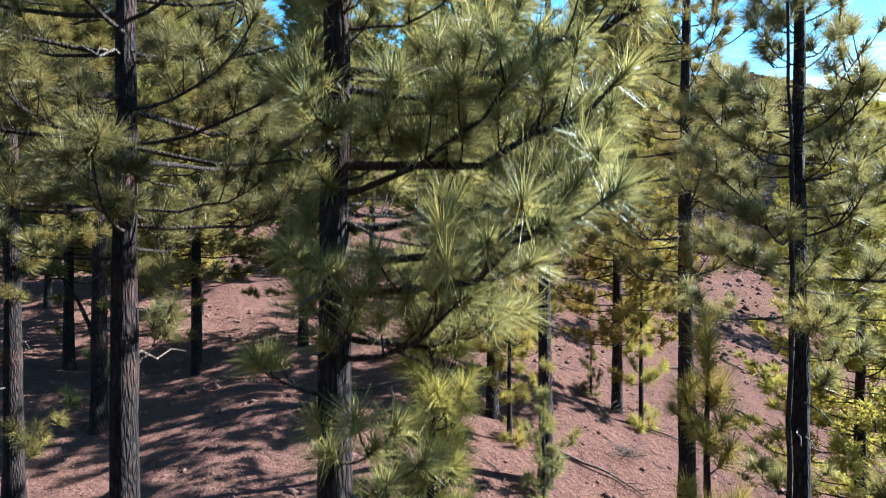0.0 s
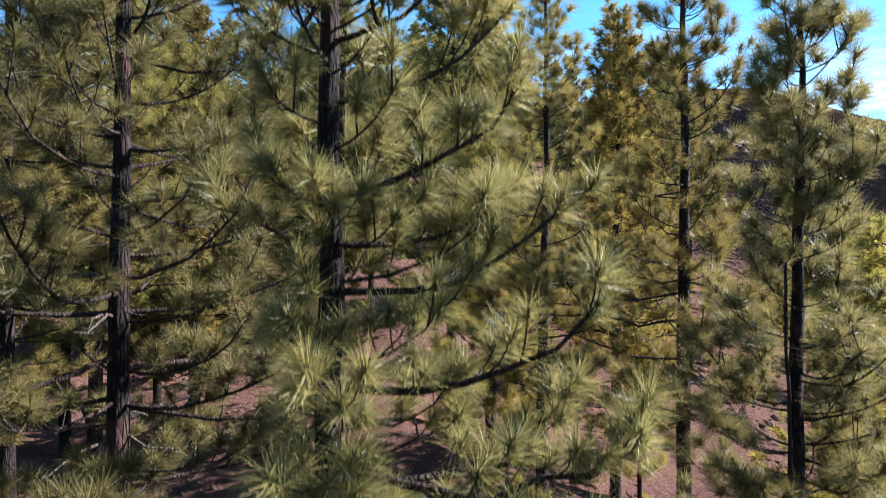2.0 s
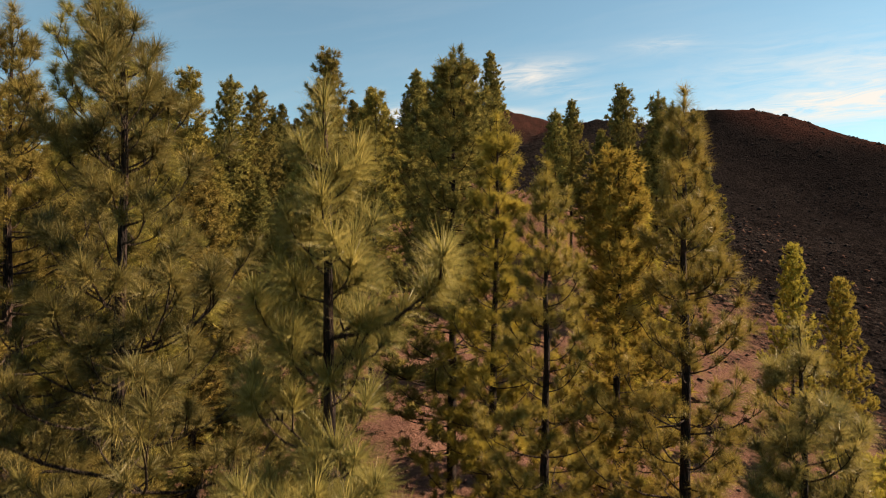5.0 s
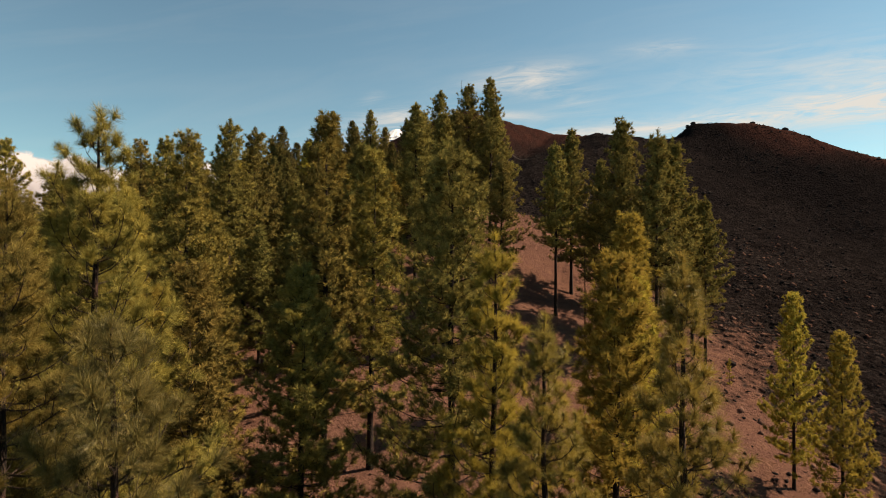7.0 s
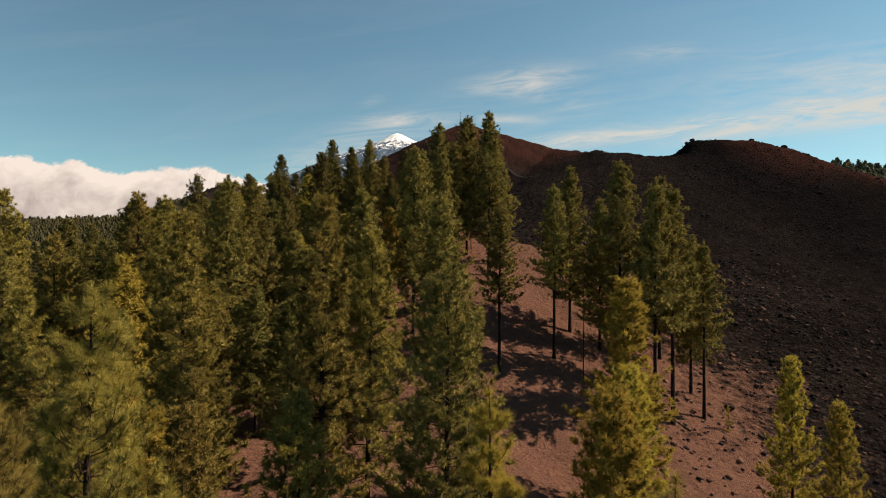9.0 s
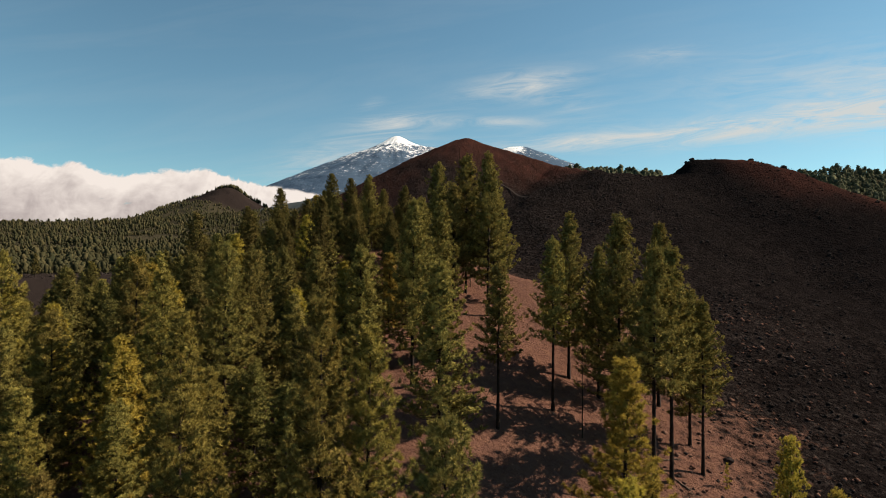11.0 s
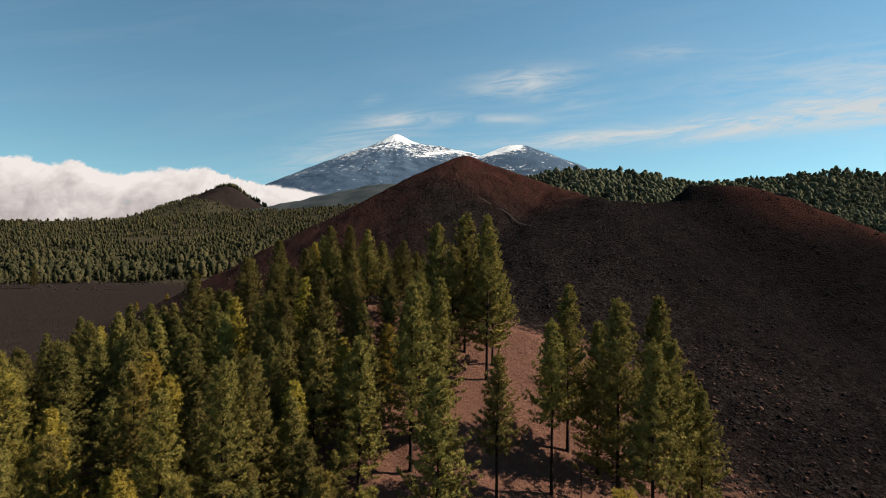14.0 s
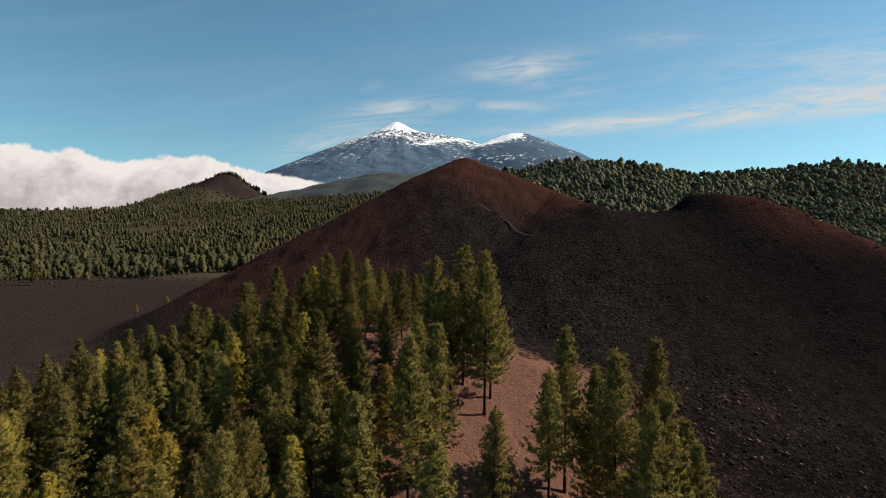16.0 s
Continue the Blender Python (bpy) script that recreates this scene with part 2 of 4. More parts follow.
# darker copy for the near left pine, its shade put into the colour
NEEDLES_SHADY = needle_material("near_shaded_needles", (0.043, 0.050, 0.018), (0.172, 0.150, 0.041), (0.334, 0.264, 0.085), gloss=0.12, thin=0.34)
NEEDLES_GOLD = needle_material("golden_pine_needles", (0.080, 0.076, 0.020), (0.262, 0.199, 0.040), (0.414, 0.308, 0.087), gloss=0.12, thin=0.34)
NEEDLES_YELLOW = needle_material("young_pine_needles", (0.140, 0.120, 0.024), (0.310, 0.232, 0.040), (0.440, 0.325, 0.085), thin=0.38)
# dark green, deepened so the left stand carries its shade in colour
NEEDLES_DARK = needle_material("shade_toned_needles", (0.035, 0.040, 0.015), (0.120, 0.103, 0.030), (0.235, 0.182, 0.060))
# brighter copy for the crest pines, sunlight put into the colour
NEEDLES_GREEN = needle_material("sunlit_toned_needles", (0.056, 0.062, 0.021), (0.200, 0.168, 0.046), (0.350, 0.272, 0.084))
# a little distance haze is mixed into this foliage as extra blue
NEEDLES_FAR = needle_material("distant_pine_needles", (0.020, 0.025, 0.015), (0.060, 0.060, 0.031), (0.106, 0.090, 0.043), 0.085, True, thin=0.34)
# stronger haze tint: a paler, bluer copy for the hillside
NEEDLES_HILL = needle_material("hazed_pine_needles", (0.043, 0.052, 0.038), (0.090, 0.099, 0.062), (0.140, 0.132, 0.078), 0.085, True, thin=0.34)
GROUND = ground_material()
LAVA_ROCK = rock_material("lava_rock", (0.005, 0.0041, 0.0040), (0.056, 0.0450, 0.0430))
WORN_ASH = rock_material("trodden_ash", (0.034, 0.026, 0.023), (0.066, 0.051, 0.046))
RED_ROCK = rock_material("scoria", (0.05, 0.025, 0.02), (0.16, 0.09, 0.07))
# base colour already carries the grey-blue of distance haze
HAZY_WOODS = rock_material("haze_tinted_woods", (0.016, 0.023, 0.027), (0.062, 0.070, 0.073), 0.06)
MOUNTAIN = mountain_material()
CLOUD = cloud_material()


# ---- helpers of this scene ----
def mesh_object(name, verts, faces, mat, parent=None, smooth=False, label=""):
    me = bpy.data.meshes.new(name)
    verts = np.asarray(verts, dtype=np.float32)
    faces = np.asarray(faces, dtype=np.int32)
    k = faces.shape[1]
    me.vertices.add(len(verts))
    me.vertices.foreach_set("co", verts.ravel())
    me.loops.add(faces.size)
    me.loops.foreach_set("vertex_index", faces.ravel())
    me.polygons.add(len(faces))
    me.polygons.foreach_set("loop_start", np.arange(0, faces.size, k, dtype=np.int32))
    me.polygons.foreach_set("loop_total", np.full(len(faces), k, dtype=np.int32))
    if smooth:
        me.polygons.foreach_set("use_smooth", np.ones(len(faces), dtype=bool))
    me.update(calc_edges=True)
    me.materials.append(mat)
    ob = new(name, me)
    if parent is not None:
        ob.parent = parent
    if label:
        tagged(ob, label)
    return ob


def attribute(ob, name, values):
    a = ob.data.attributes.new(name, "FLOAT", "POINT")
    a.data.foreach_set("value", np.asarray(values, dtype=np.float32).ravel())


def step(a, b, x):
    t = np.clip((x - a) / (b - a), 0, 1)
    return t * t * (3 - 2 * t)


def lattice(i, j, seed):
    v = np.sin(i * 127.1 + j * 311.7 + seed * 74.7) * 43758.5453
    return v - np.floor(v)


def soft_noise(x, y, seed=0):
    i, j = np.floor(x), np.floor(y)
    a, b = x - i, y - j
    a, b = a * a * (3 - 2 * a), b * b * (3 - 2 * b)
    return ((lattice(i, j, seed) * (1 - a) + lattice(i + 1, j, seed) * a) * (1 - b)
            + (lattice(i, j + 1, seed) * (1 - a) + lattice(i + 1, j + 1, seed) * a) * b) - 0.5


def fbm(x, y, octaves=4, seed=0):
    total, size = 0, 1.0
    for o in range(octaves):
        total = total + soft_noise(x * 2 ** o + 17.3 * o, y * 2 ** o - 9.1 * o, seed + o) * size
        size *= 0.5
    return total


def smooth_max(a, b, k):
    h = np.clip(0.5 + (a - b) / (2 * k), 0, 1)
    return b * (1 - h) + a * h + k * h * (1 - h)


# ---- the ground: a wooded spur, a cinder cone with a rim, an ash plain and far wooded hills ----
RIM = [(10, 276, 84.5), (42, 234, 65), (50, 184, 54.6), (75, 196, 56.4), (80, 198, 58.0), (94, 196, 58.2), (106, 187, 55.5), (128, 174, 41), (165, 160, 20)]
SKYLINE = [(-1.5, 70, 1870), (-0.73, 72, 1870), (-0.5, 78, 1870), (-0.26, 99, 1870), (-0.17, 106, 1800), (-0.08, 112, 1700), (0.10, 154, 1400), (0.22, 174, 1250),
           (0.33, 166, 1200), (0.41, 149, 1200), (0.55, 162, 1200), (0.645, 178, 1200), (0.73, 168, 1200), (1.5, 165, 1200)]


def cone_height(x, y):
    """The envelope of even slopes that fall away from every point of the rim."""
    best = np.full(np.shape(x), -1e3)
    for (ax, ay, az), (bx, by, bz) in zip(RIM[:-1], RIM[1:]):
        for s in np.arange(0, 1, 0.2):
            px, py, pz = ax + s * (bx - ax), ay + s * (by - ay), az + s * (bz - az)
            r = np.hypot(x - px, y - py)
            fall = np.where(y < py, 0.45, 0.50) + 0.08 * step(10, -50, x)
            best = smooth_max(best, pz - fall * (np.sqrt(r * r + 4) - 2), 0.5)
    crag = step(76.0, 79.5, x + 2.0 * soft_noise(x / 3, y / 3, 23)) * step(116, 98, x) * step(13, 3, rim_distance(x, y, 3, 7))
    return best + 2.3 * crag - 4.0 * np.exp(-((y - 128) / 24) ** 2) * step(20, 50, x)


def rim_distance(x, y, first, last):
    best = np.full(np.shape(x), 1e4)
    for (ax, ay, _), (bx, by, _) in zip(RIM[first:last], RIM[first + 1:last + 1]):
        dx, dy = bx - ax, by - ay
        s = np.clip(((x - ax) * dx + (y - ay) * dy) / (dx * dx + dy * dy), 0, 1)
        best = np.minimum(best, np.hypot(x - ax - s * dx, y - ay - s * dy))
    return best


def spur_height(x, y):
    yy = np.clip(y, -60, 100)
    axis = np.where(yy > 0, 0.0022 * yy * yy, 0) + 0.06 * yy - 0.7
    low_left = np.minimum(1 + 0.04 * np.maximum(y, 0), 24)
    left = low_left + (axis - low_left) * step(-72, -14, x)
    right = axis - 0.262 * np.maximum(x + 1, 0) + 0.0011 * np.clip(x - 25, 0, 80) ** 2
    z = np.where(x < -1, left, right)
    far = step(125, 200, y)
    return z * (1 - far) + np.where(x < 0, low_left, np.minimum(low_left, 6)) * far


def hills_height(x, y):
    r = np.maximum(y, 1.0)
    a = x / r
    sx, se, sd = (np.array([q[k] for q in SKYLINE], dtype=float) for k in range(3))
    d = np.interp(a, sx, sd)
    top = 41 + d * np.interp(a, sx, se) / 1079.0 - 9
    t = np.clip((r - 430) / (d - 430), 0, 1)
    rise = 18 + (top - 18) * (0.35 * t + 0.65 * t * t)
    rise = rise + fbm(x / 160, y / 160, 3, 5) * 34 * t * (1 - t) * 2
    return np.where(r > d, np.maximum(top - 0.45 * (r - d), 20), rise)


def height(x, y):
    x, y = np.asarray(x, dtype=float), np.asarray(y, dtype=float)
    z = smooth_max(spur_height(x, y), cone_height(x, y), 2.5)
    far = step(400, 520, y)
    z = z * (1 - far) + smooth_max(hills_height(x, y), cone_height(x, y), 3) * far
    r = np.hypot(x, y)
    near = step(400, 200, r)
    z = z + near * (fbm(x / 9, y / 9, 3, 1) * 0.9 + fbm(x / 2.2, y / 2.2, 3, 2) * 0.28 * step(-10, 2, y + 12))
    return z + step(60, 110, y) * near * (fbm(x / 22, y / 40, 3, 8) * 1.2 + fbm(x / 3, y / 3, 3, 14) * 0.5)


def spaced(stops):
    """Grid lines: (from, to, spacing) stretches joined end to end."""
    out = [np.arange(a, b, s) for a, b, s in stops]
    return np.concatenate(out)


def build_ground():
    half = [(0, 24, 0.6), (24, 60, 1.1), (60, 140, 2.2), (140, 300, 8), (300, 700, 25), (700, 2400, 100), (2400, 6500, 600)]
    xs = spaced(half)
    xs = np.concatenate([-xs[:0:-1], xs])
    ys = np.concatenate([spaced([(-5000, -500, 500), (-500, -60, 40), (-60, 0, 4)]),
                         spaced([(0, 40, 0.5), (40, 110, 1.2), (110, 300, 2.4), (300, 560, 9), (560, 2000, 36), (2000, 6000, 300)])])
    gx, gy = np.meshgrid(xs, ys)
    gz = height(gx, gy)
    nx, ny = len(xs), len(ys)
    idx = np.arange(nx * ny).reshape(ny, nx)
    faces = np.stack([idx[:-1, :-1], idx[:-1, 1:], idx[1:, 1:], idx[1:, :-1]], -1).reshape(-1, 4)
    ob = mesh_object("ground", np.stack([gx, gy, gz], -1).reshape(-1, 3), faces, GROUND, smooth=True)
    over = cone_height(gx, gy) - spur_height(gx, gy)
    wob = fbm(gx / 12, gy / 12, 3, 11) * 10
    litter = step(5, -11, over + wob * 0.5) * step(64, 26, gx + wob - 0.10 * gy) * step(-110, -70, gx + wob) * step(128, 108, gy + wob)
    litter = np.maximum(litter, step(60, 40, np.abs(gx)) * step(20, 0, gy))
    crest = cone_height(gx, gy)
    red = step(46, 12, rim_distance(gx, gy, 0, 1) + wob * 0.8) * step(-26, 6, gx + wob * 0.5) + 0.95 * step(32, 8, rim_distance(gx, gy, 4, len(RIM) - 1) + wob * 0.7) * step(84, 98, gx)
    red = red + 0.65 * step(4, -30, gx + wob) * step(6, 20, over) * step(110, 150, gy)
    attribute(ob, "litter", litter)
    low = step(24, 4, over)
    black = step(24, 92, gx + 2.2 * wob + 0.10 * (gy - 120)) * (1 - 0.10 * low) * (0.45 + 0.55 * step(170, 110, gx - 0.5 * (gy - 150)))
    attribute(ob, "black", np.clip(black, 0, 1))
    attribute(ob, "red", np.clip(red, 0, 1))
    attribute(ob, "woods", step(430, 500, gy + wob * 3))
    attribute(ob, "plain", step(2, -6, over) * step(105, 135, gy + wob))
    return tagged(ob, "reddish volcanic soil under pines and dark lapilli slopes", "ground", kind="structure")


build_ground()


# ---- pines ----
def tubes(paths, radii, sides):
    """Tapered tubes along paths; one list of vertices and quads."""
    verts, faces, base = [], [], 0
    ring = np.arange(sides) * 2 * np.pi / sides
    for p, r in zip(paths, radii):
        p, r = np.asarray(p, dtype=float), np.asarray(r, dtype=float)
        t = np.gradient(p, axis=0)
        t /= np.linalg.norm(t, axis=1, keepdims=True) + 1e-9
        ref = np.where(np.abs(t[:, 2:3]) > 0.9, [[1.0, 0, 0]], [[0, 0, 1.0]])
        u = np.cross(t, ref)
        u /= np.linalg.norm(u, axis=1, keepdims=True) + 1e-9
        w = np.cross(t, u)
        rr = r[:, None, None] if r.ndim == 1 else r[:, :, None]
        v = p[:, None, :] + rr * (np.cos(ring)[None, :, None] * u[:, None, :] + np.sin(ring)[None, :, None] * w[:, None, :])
        k = len(p)
        verts.append(v.reshape(-1, 3))
        i = np.arange(k - 1)[:, None] * sides + np.arange(sides)[None, :]
        j = np.arange(k - 1)[:, None] * sides + (np.arange(sides)[None, :] + 1) % sides
        faces.append((np.stack([i, j, j + sides, i + sides], -1) + base).reshape(-1, 4))
        base += k * sides
    return np.concatenate(verts), np.concatenate(faces)


def needles(centres, axes, count, length, width, spread, rng, stem=0.5, ordered=0.0):
    """Tufts of needles: every needle one slim blade that fans out from the last stretch of a shoot."""
    m = len(centres)
    n = m * count
    c, a = np.repeat(centres, count, 0), np.repeat(axes, count, 0)
    size = np.repeat(rng.uniform(0.75, 1.2, (m, 1)), count, 0)
    ref = rng.normal(size=(n, 3))
    side = np.cross(a, ref)
    side /= np.linalg.norm(side, axis=1, keepdims=True) + 1e-9
    ang = np.radians(spread[0] + (spread[1] - spread[0]) * rng.uniform(0, 1, (n, 1)) ** 0.8)
    d = a * np.cos(ang) + side * np.sin(ang)
    d[:, 2] -= 0.10
    d /= np.linalg.norm(d, axis=1, keepdims=True)
    ln = length * size * rng.uniform(0.72, 1.12, (n, 1))
    root = c - a * rng.uniform(0, stem, (n, 1)) * length
    out = c * [1, 1, 0]
    out /= np.linalg.norm(out, axis=1, keepdims=True) + 0.15
    face = out * (0.7 + 0.4 * ordered) + side * (0.6 - 0.3 * ordered) + [0, 0, 0.40] + rng.normal(0, 0.35 - 0.15 * ordered, (n, 3))
    across = np.cross(d, face)
    across *= 0.5 * width / (np.linalg.norm(across, axis=1, keepdims=True) + 1e-9)
    verts = np.stack([root + across, root + d * ln - [0, 0, 0.06 * length], root - across], 1).reshape(-1, 3)
    return verts, np.arange(n * 3).reshape(-1, 3)


def pine(tall, spread, bare, seed, detail, mat, open_crown=0.0, dead=8, limbs=(), full=1.0, taper=0.0, shorn=0.0):
    """One pine: a trunk, whorls of limbs that sweep out and turn up, and a tuft of needles at the end of every shoot.
    tall, spread: metres; bare: the share of the trunk below the crown; detail: 3 close by, 2 further off, 1 far;
    limbs: extra limbs (height, turn, length, rise); full: how many shoots a limb bears; taper: how early the crown narrows;
    shorn: the height up to which the limbs on one side have been broken short."""
    rng = np.random.default_rng(seed)
    tree = new("pine_tree")
    k = 28
    u = np.linspace(0, 1, k)
    lean = rng.normal(0, 0.004, 2)
    sway = np.cumsum(rng.normal(0, 0.02, (k, 2)), 0) * (tall / 14)
    sway = sway - sway[-1] * u[:, None]
    line = np.stack([lean[0] * tall * u + sway[:, 0] * u, lean[1] * tall * u + sway[:, 1] * u, u * tall * 0.985 - 0.35 * (1 - u)], -1)
    r0 = 0.0085 * tall + 0.035
    rad = r0 * (1 - u) ** 0.85 + 0.012 + 0.08 * r0 * np.exp(-u * 40) * 6
    sides = {3: 12, 2: 8, 1: 6}[detail]
    rad2 = rad[:, None] * (1 + rng.normal(0, 0.05, (k, sides)))
    stem = ([line], [rad2])

    def on_trunk(z):
        s = np.clip(z / tall, 0, 1) * (k - 1)
        i = min(int(s), k - 2)
        return line[i] + (line[i + 1] - line[i]) * (s - i), rad[i] + (rad[i + 1] - rad[i]) * (s - i)

    gap = {3: 0.42, 2: 0.45, 1: 0.46}[detail] * (1 + open_crown)
    per = {3: 5.8, 2: 5.8, 1: 4.3}[detail] * full
    tips, ways, paths, radii, starts, inner, inner_ways = [], [], [], [], [], [], []
    z = bare * tall
    todo = [(lz, la, ll, lr, 0.3, 1.6) for lz, la, ll, lr in limbs]
    lobes = rng.uniform(0, 2 * np.pi, 3)
    while z < tall * 0.97:
        q = (z / tall - bare) / (1 - bare)
        # crown outline: fullest in its lower third, drawn out to a slim spire, with an uneven edge
        w = spread * 0.5 * (min(1.0, 0.70 + q * 2.0) * (1 - q) ** (taper or {3: 0.80, 2: 0.76, 1: 0.84}[detail]) + 0.03)
        w *= 1 + {3: 0.12, 2: 0.08, 1: 0.05}[detail] * (math.sin(7.0 * q + lobes[0]) + rng.normal(0, 0.8))
        turn = rng.uniform(0, 2 * np.pi)
        many = rng.integers(4, 7)
        for b in range(many):
            ba = turn + b * 2 * np.pi / many + rng.normal(0, 0.25)
            ln = w * rng.uniform(0.55 if detail == 3 else 0.66, 1.14) * (1 + {3: 0.18, 2: 0.12, 1: 0.08}[detail] * math.sin(2 * ba + lobes[1] + 5 * q))
            todo.append((z + rng.uniform(-0.4, 0.4) * gap, ba, max(ln, 0.12), -0.14 + 0.45 * q + rng.normal(0, 0.12), 0.30 + 0.28 * q, 1.0))
        z += gap * rng.uniform(0.7, 1.3) * (1 - 0.35 * q)
    if detail > 1:
        for i in range(int(bare * tall * (1.5 if detail == 3 else 0.7))):
            todo.append((rng.uniform(0.15, 1.0) * bare * tall, rng.uniform(0, 6.28), rng.uniform(0.15, 0.8), rng.uniform(0.0, 0.6), 0.3, 0.6))
    for bz, ba, ln, rise, curl, thick in todo:
        if bz < shorn and math.cos(ba + 0.5) < 0.25 and thick <= 1.0:
            ln *= 0.30
        p0, tr = on_trunk(bz)
        m = 7
        s = np.linspace(0, 1, m)
        out = np.array([np.cos(ba), np.sin(ba), 0])
        bend = rng.normal(0, 0.12)
        crossw = np.array([-np.sin(ba), np.cos(ba), 0])
        pts = p0 + out * ((s - 0.12 * s ** 3) * ln)[:, None] + crossw * (bend * ln * s * s)[:, None]
        pts[:, 2] += ln * (rise * s + curl * s ** 2.6) + rng.normal(0, 0.02 * ln, m) * s
        br = min(0.45 * tr, (0.005 + 0.0075 * ln) * thick)
        starts.append(len(paths))
        paths.append(pts)
        radii.append(br * (1 - 0.72 * s) + 0.002)
        tan = pts[-1] - pts[-2]
        tan /= np.linalg.norm(tan)
        tips.append(pts[-1]); ways.append(tan)
        if detail < 3 and bz > bare * tall:
            # wide blades added towards the trunk to block light, so the crown shades itself
            for ss in np.arange(0.25, 0.75, 0.24 / max(ln, 0.3)):
                inner.append(p0 + (pts[-1] - p0) * ss + rng.normal(0, 0.12, 3)); inner_ways.append(tan)
        n = int(ln * per * rng.uniform(0.75, 1.2) * (1 - 0.35 * open_crown) + 0.4)
        for i in range(n):
            ss = rng.uniform(0.30, 0.97)
            j = min(int(ss * (m - 1)), m - 2)
            at = pts[j] + (pts[j + 1] - pts[j]) * (ss * (m - 1) - j)
            sgn = 1 if i % 2 else -1
            d = tan * 0.7 + crossw * sgn * rng.uniform(0.3, 0.95) + np.array([0, 0, rng.uniform(-0.1, 0.5)]) + rng.normal(0, 0.15, 3)
            d /= np.linalg.norm(d)
            tl = rng.uniform(0.16, 0.46) * min(1.0, 0.45 + ln / 2.2)
            end = at + d * tl + np.array([0, 0, 0.15 * tl])
            if detail > 2:
                paths.append(np.stack([at, (at + end) / 2 - [0, 0, 0.04], end]))
                radii.append(np.array([0.008, 0.006, 0.004]))
            up = d + np.array([0, 0, 0.55])
            tips.append(end); ways.append(up / np.linalg.norm(up))
    # leader
    for lift in (0.05, -0.16, -0.34):
        tips.append(line[-1] + [0, 0, lift]); ways.append(np.array([0, 0, 1.0]))
    v, f = tubes(*stem, sides)
    if detail == 3:
        # every limb with its twigs is a part of its own
        mesh_object("trunk", v, f, BARK, tree, smooth=True)
        for i, j in zip(starts, starts[1:] + [len(paths)]):
            bv, bf = tubes(paths[i:j], radii[i:j], 5)
            mesh_object("branch", bv, bf, TWIG, tree, smooth=True)
    else:
        bv, bf = tubes(paths, radii, 3)
        mesh_object("trunk", np.concatenate([v, bv]), np.concatenate([f, bf + len(v)]), BARK, tree, smooth=True, label="dark trunk with its limbs")
    # bare dead stubs under the crown
    if dead and detail == 3:
        for i in range(dead):
            bz, ba = rng.uniform(0.35 * bare, bare + 0.15) * tall, rng.uniform(0, 2 * np.pi)
            p0, tr = on_trunk(bz)
            ln = rng.uniform(0.25, 1.0)
            s = np.linspace(0, 1, 5)
            pts = p0 + np.stack([np.cos(ba) * s * ln, np.sin(ba) * s * ln, ln * (rng.uniform(-0.35, 0.15) * s + rng.uniform(-0.3, 0.2) * s * s)], -1)
            pts[1:] += rng.normal(0, 0.03, (4, 3))
            bv, bf = tubes([pts], [np.linspace(0.018, 0.005, 5)], 5)
            mesh_object("dead_branch", bv, bf, DEADWOOD, tree, smooth=True, label="bare grey dead branch")
    tips, ways = np.array(tips), np.array(ways)
    count, length, width, fan = {3: (145, 0.25, 0.0078, (4, 80)), 2: (42, 0.27, 0.030, (5, 85)), 1: (20, 0.30, 0.064, (6, 90))}[detail]
    v, f = needles(tips, ways, count, length, width, fan, rng, ordered={3: 0.0, 2: 0.5, 1: 1.0}[detail])
    if inner:
        iv, jf = needles(np.array(inner), np.array(inner_ways), *((9, 0.28, 0.040) if detail == 2 else (9, 0.38, 0.11)), (15, 100), rng, ordered=1.0)
        v, f = np.concatenate([v, iv]), np.concatenate([f, jf + len(v)])
    mesh_object("crown", v, f, mat, tree, label="tufts of long needles")
    return tree


PINES = {}


def place_pine(kind, x, y, top=None, tall=None, turn=None, wide=1.0, label="", group="pines on the spur"):
    """Sets a pine of one of the built kinds on the ground, scaled to reach the height top (or to be tall)."""
    base = float(height(x, y)) - 0.05
    want = tall if tall else top - base
    if kind not in PINES:
        tree, size = KINDS[kind]()
        PINES[kind] = [tree, size, False]
    tree, size, used = PINES[kind]
    k = want / size
    m = Matrix.LocRotScale((x, y, base), Euler((0, 0, turn if turn is not None else (x * 12.9 + y * 7.3) % 6.28)), (k * wide * (1 / k) ** 0.35, k * wide * (1 / k) ** 0.35, k))
    if used:
        # the copy takes over the first tree's scale, so that is divided out
        ob = copy_thing(tree, m @ Matrix.Diagonal((1 / tree.scale[0], 1 / tree.scale[1], 1 / tree.scale[2], 1)))
    else:
        tree.matrix_basis = m
        PINES[kind][2] = True
        ob = tree
    return tagged(ob, label or LABELS[kind], "pine tree", group, "thing")


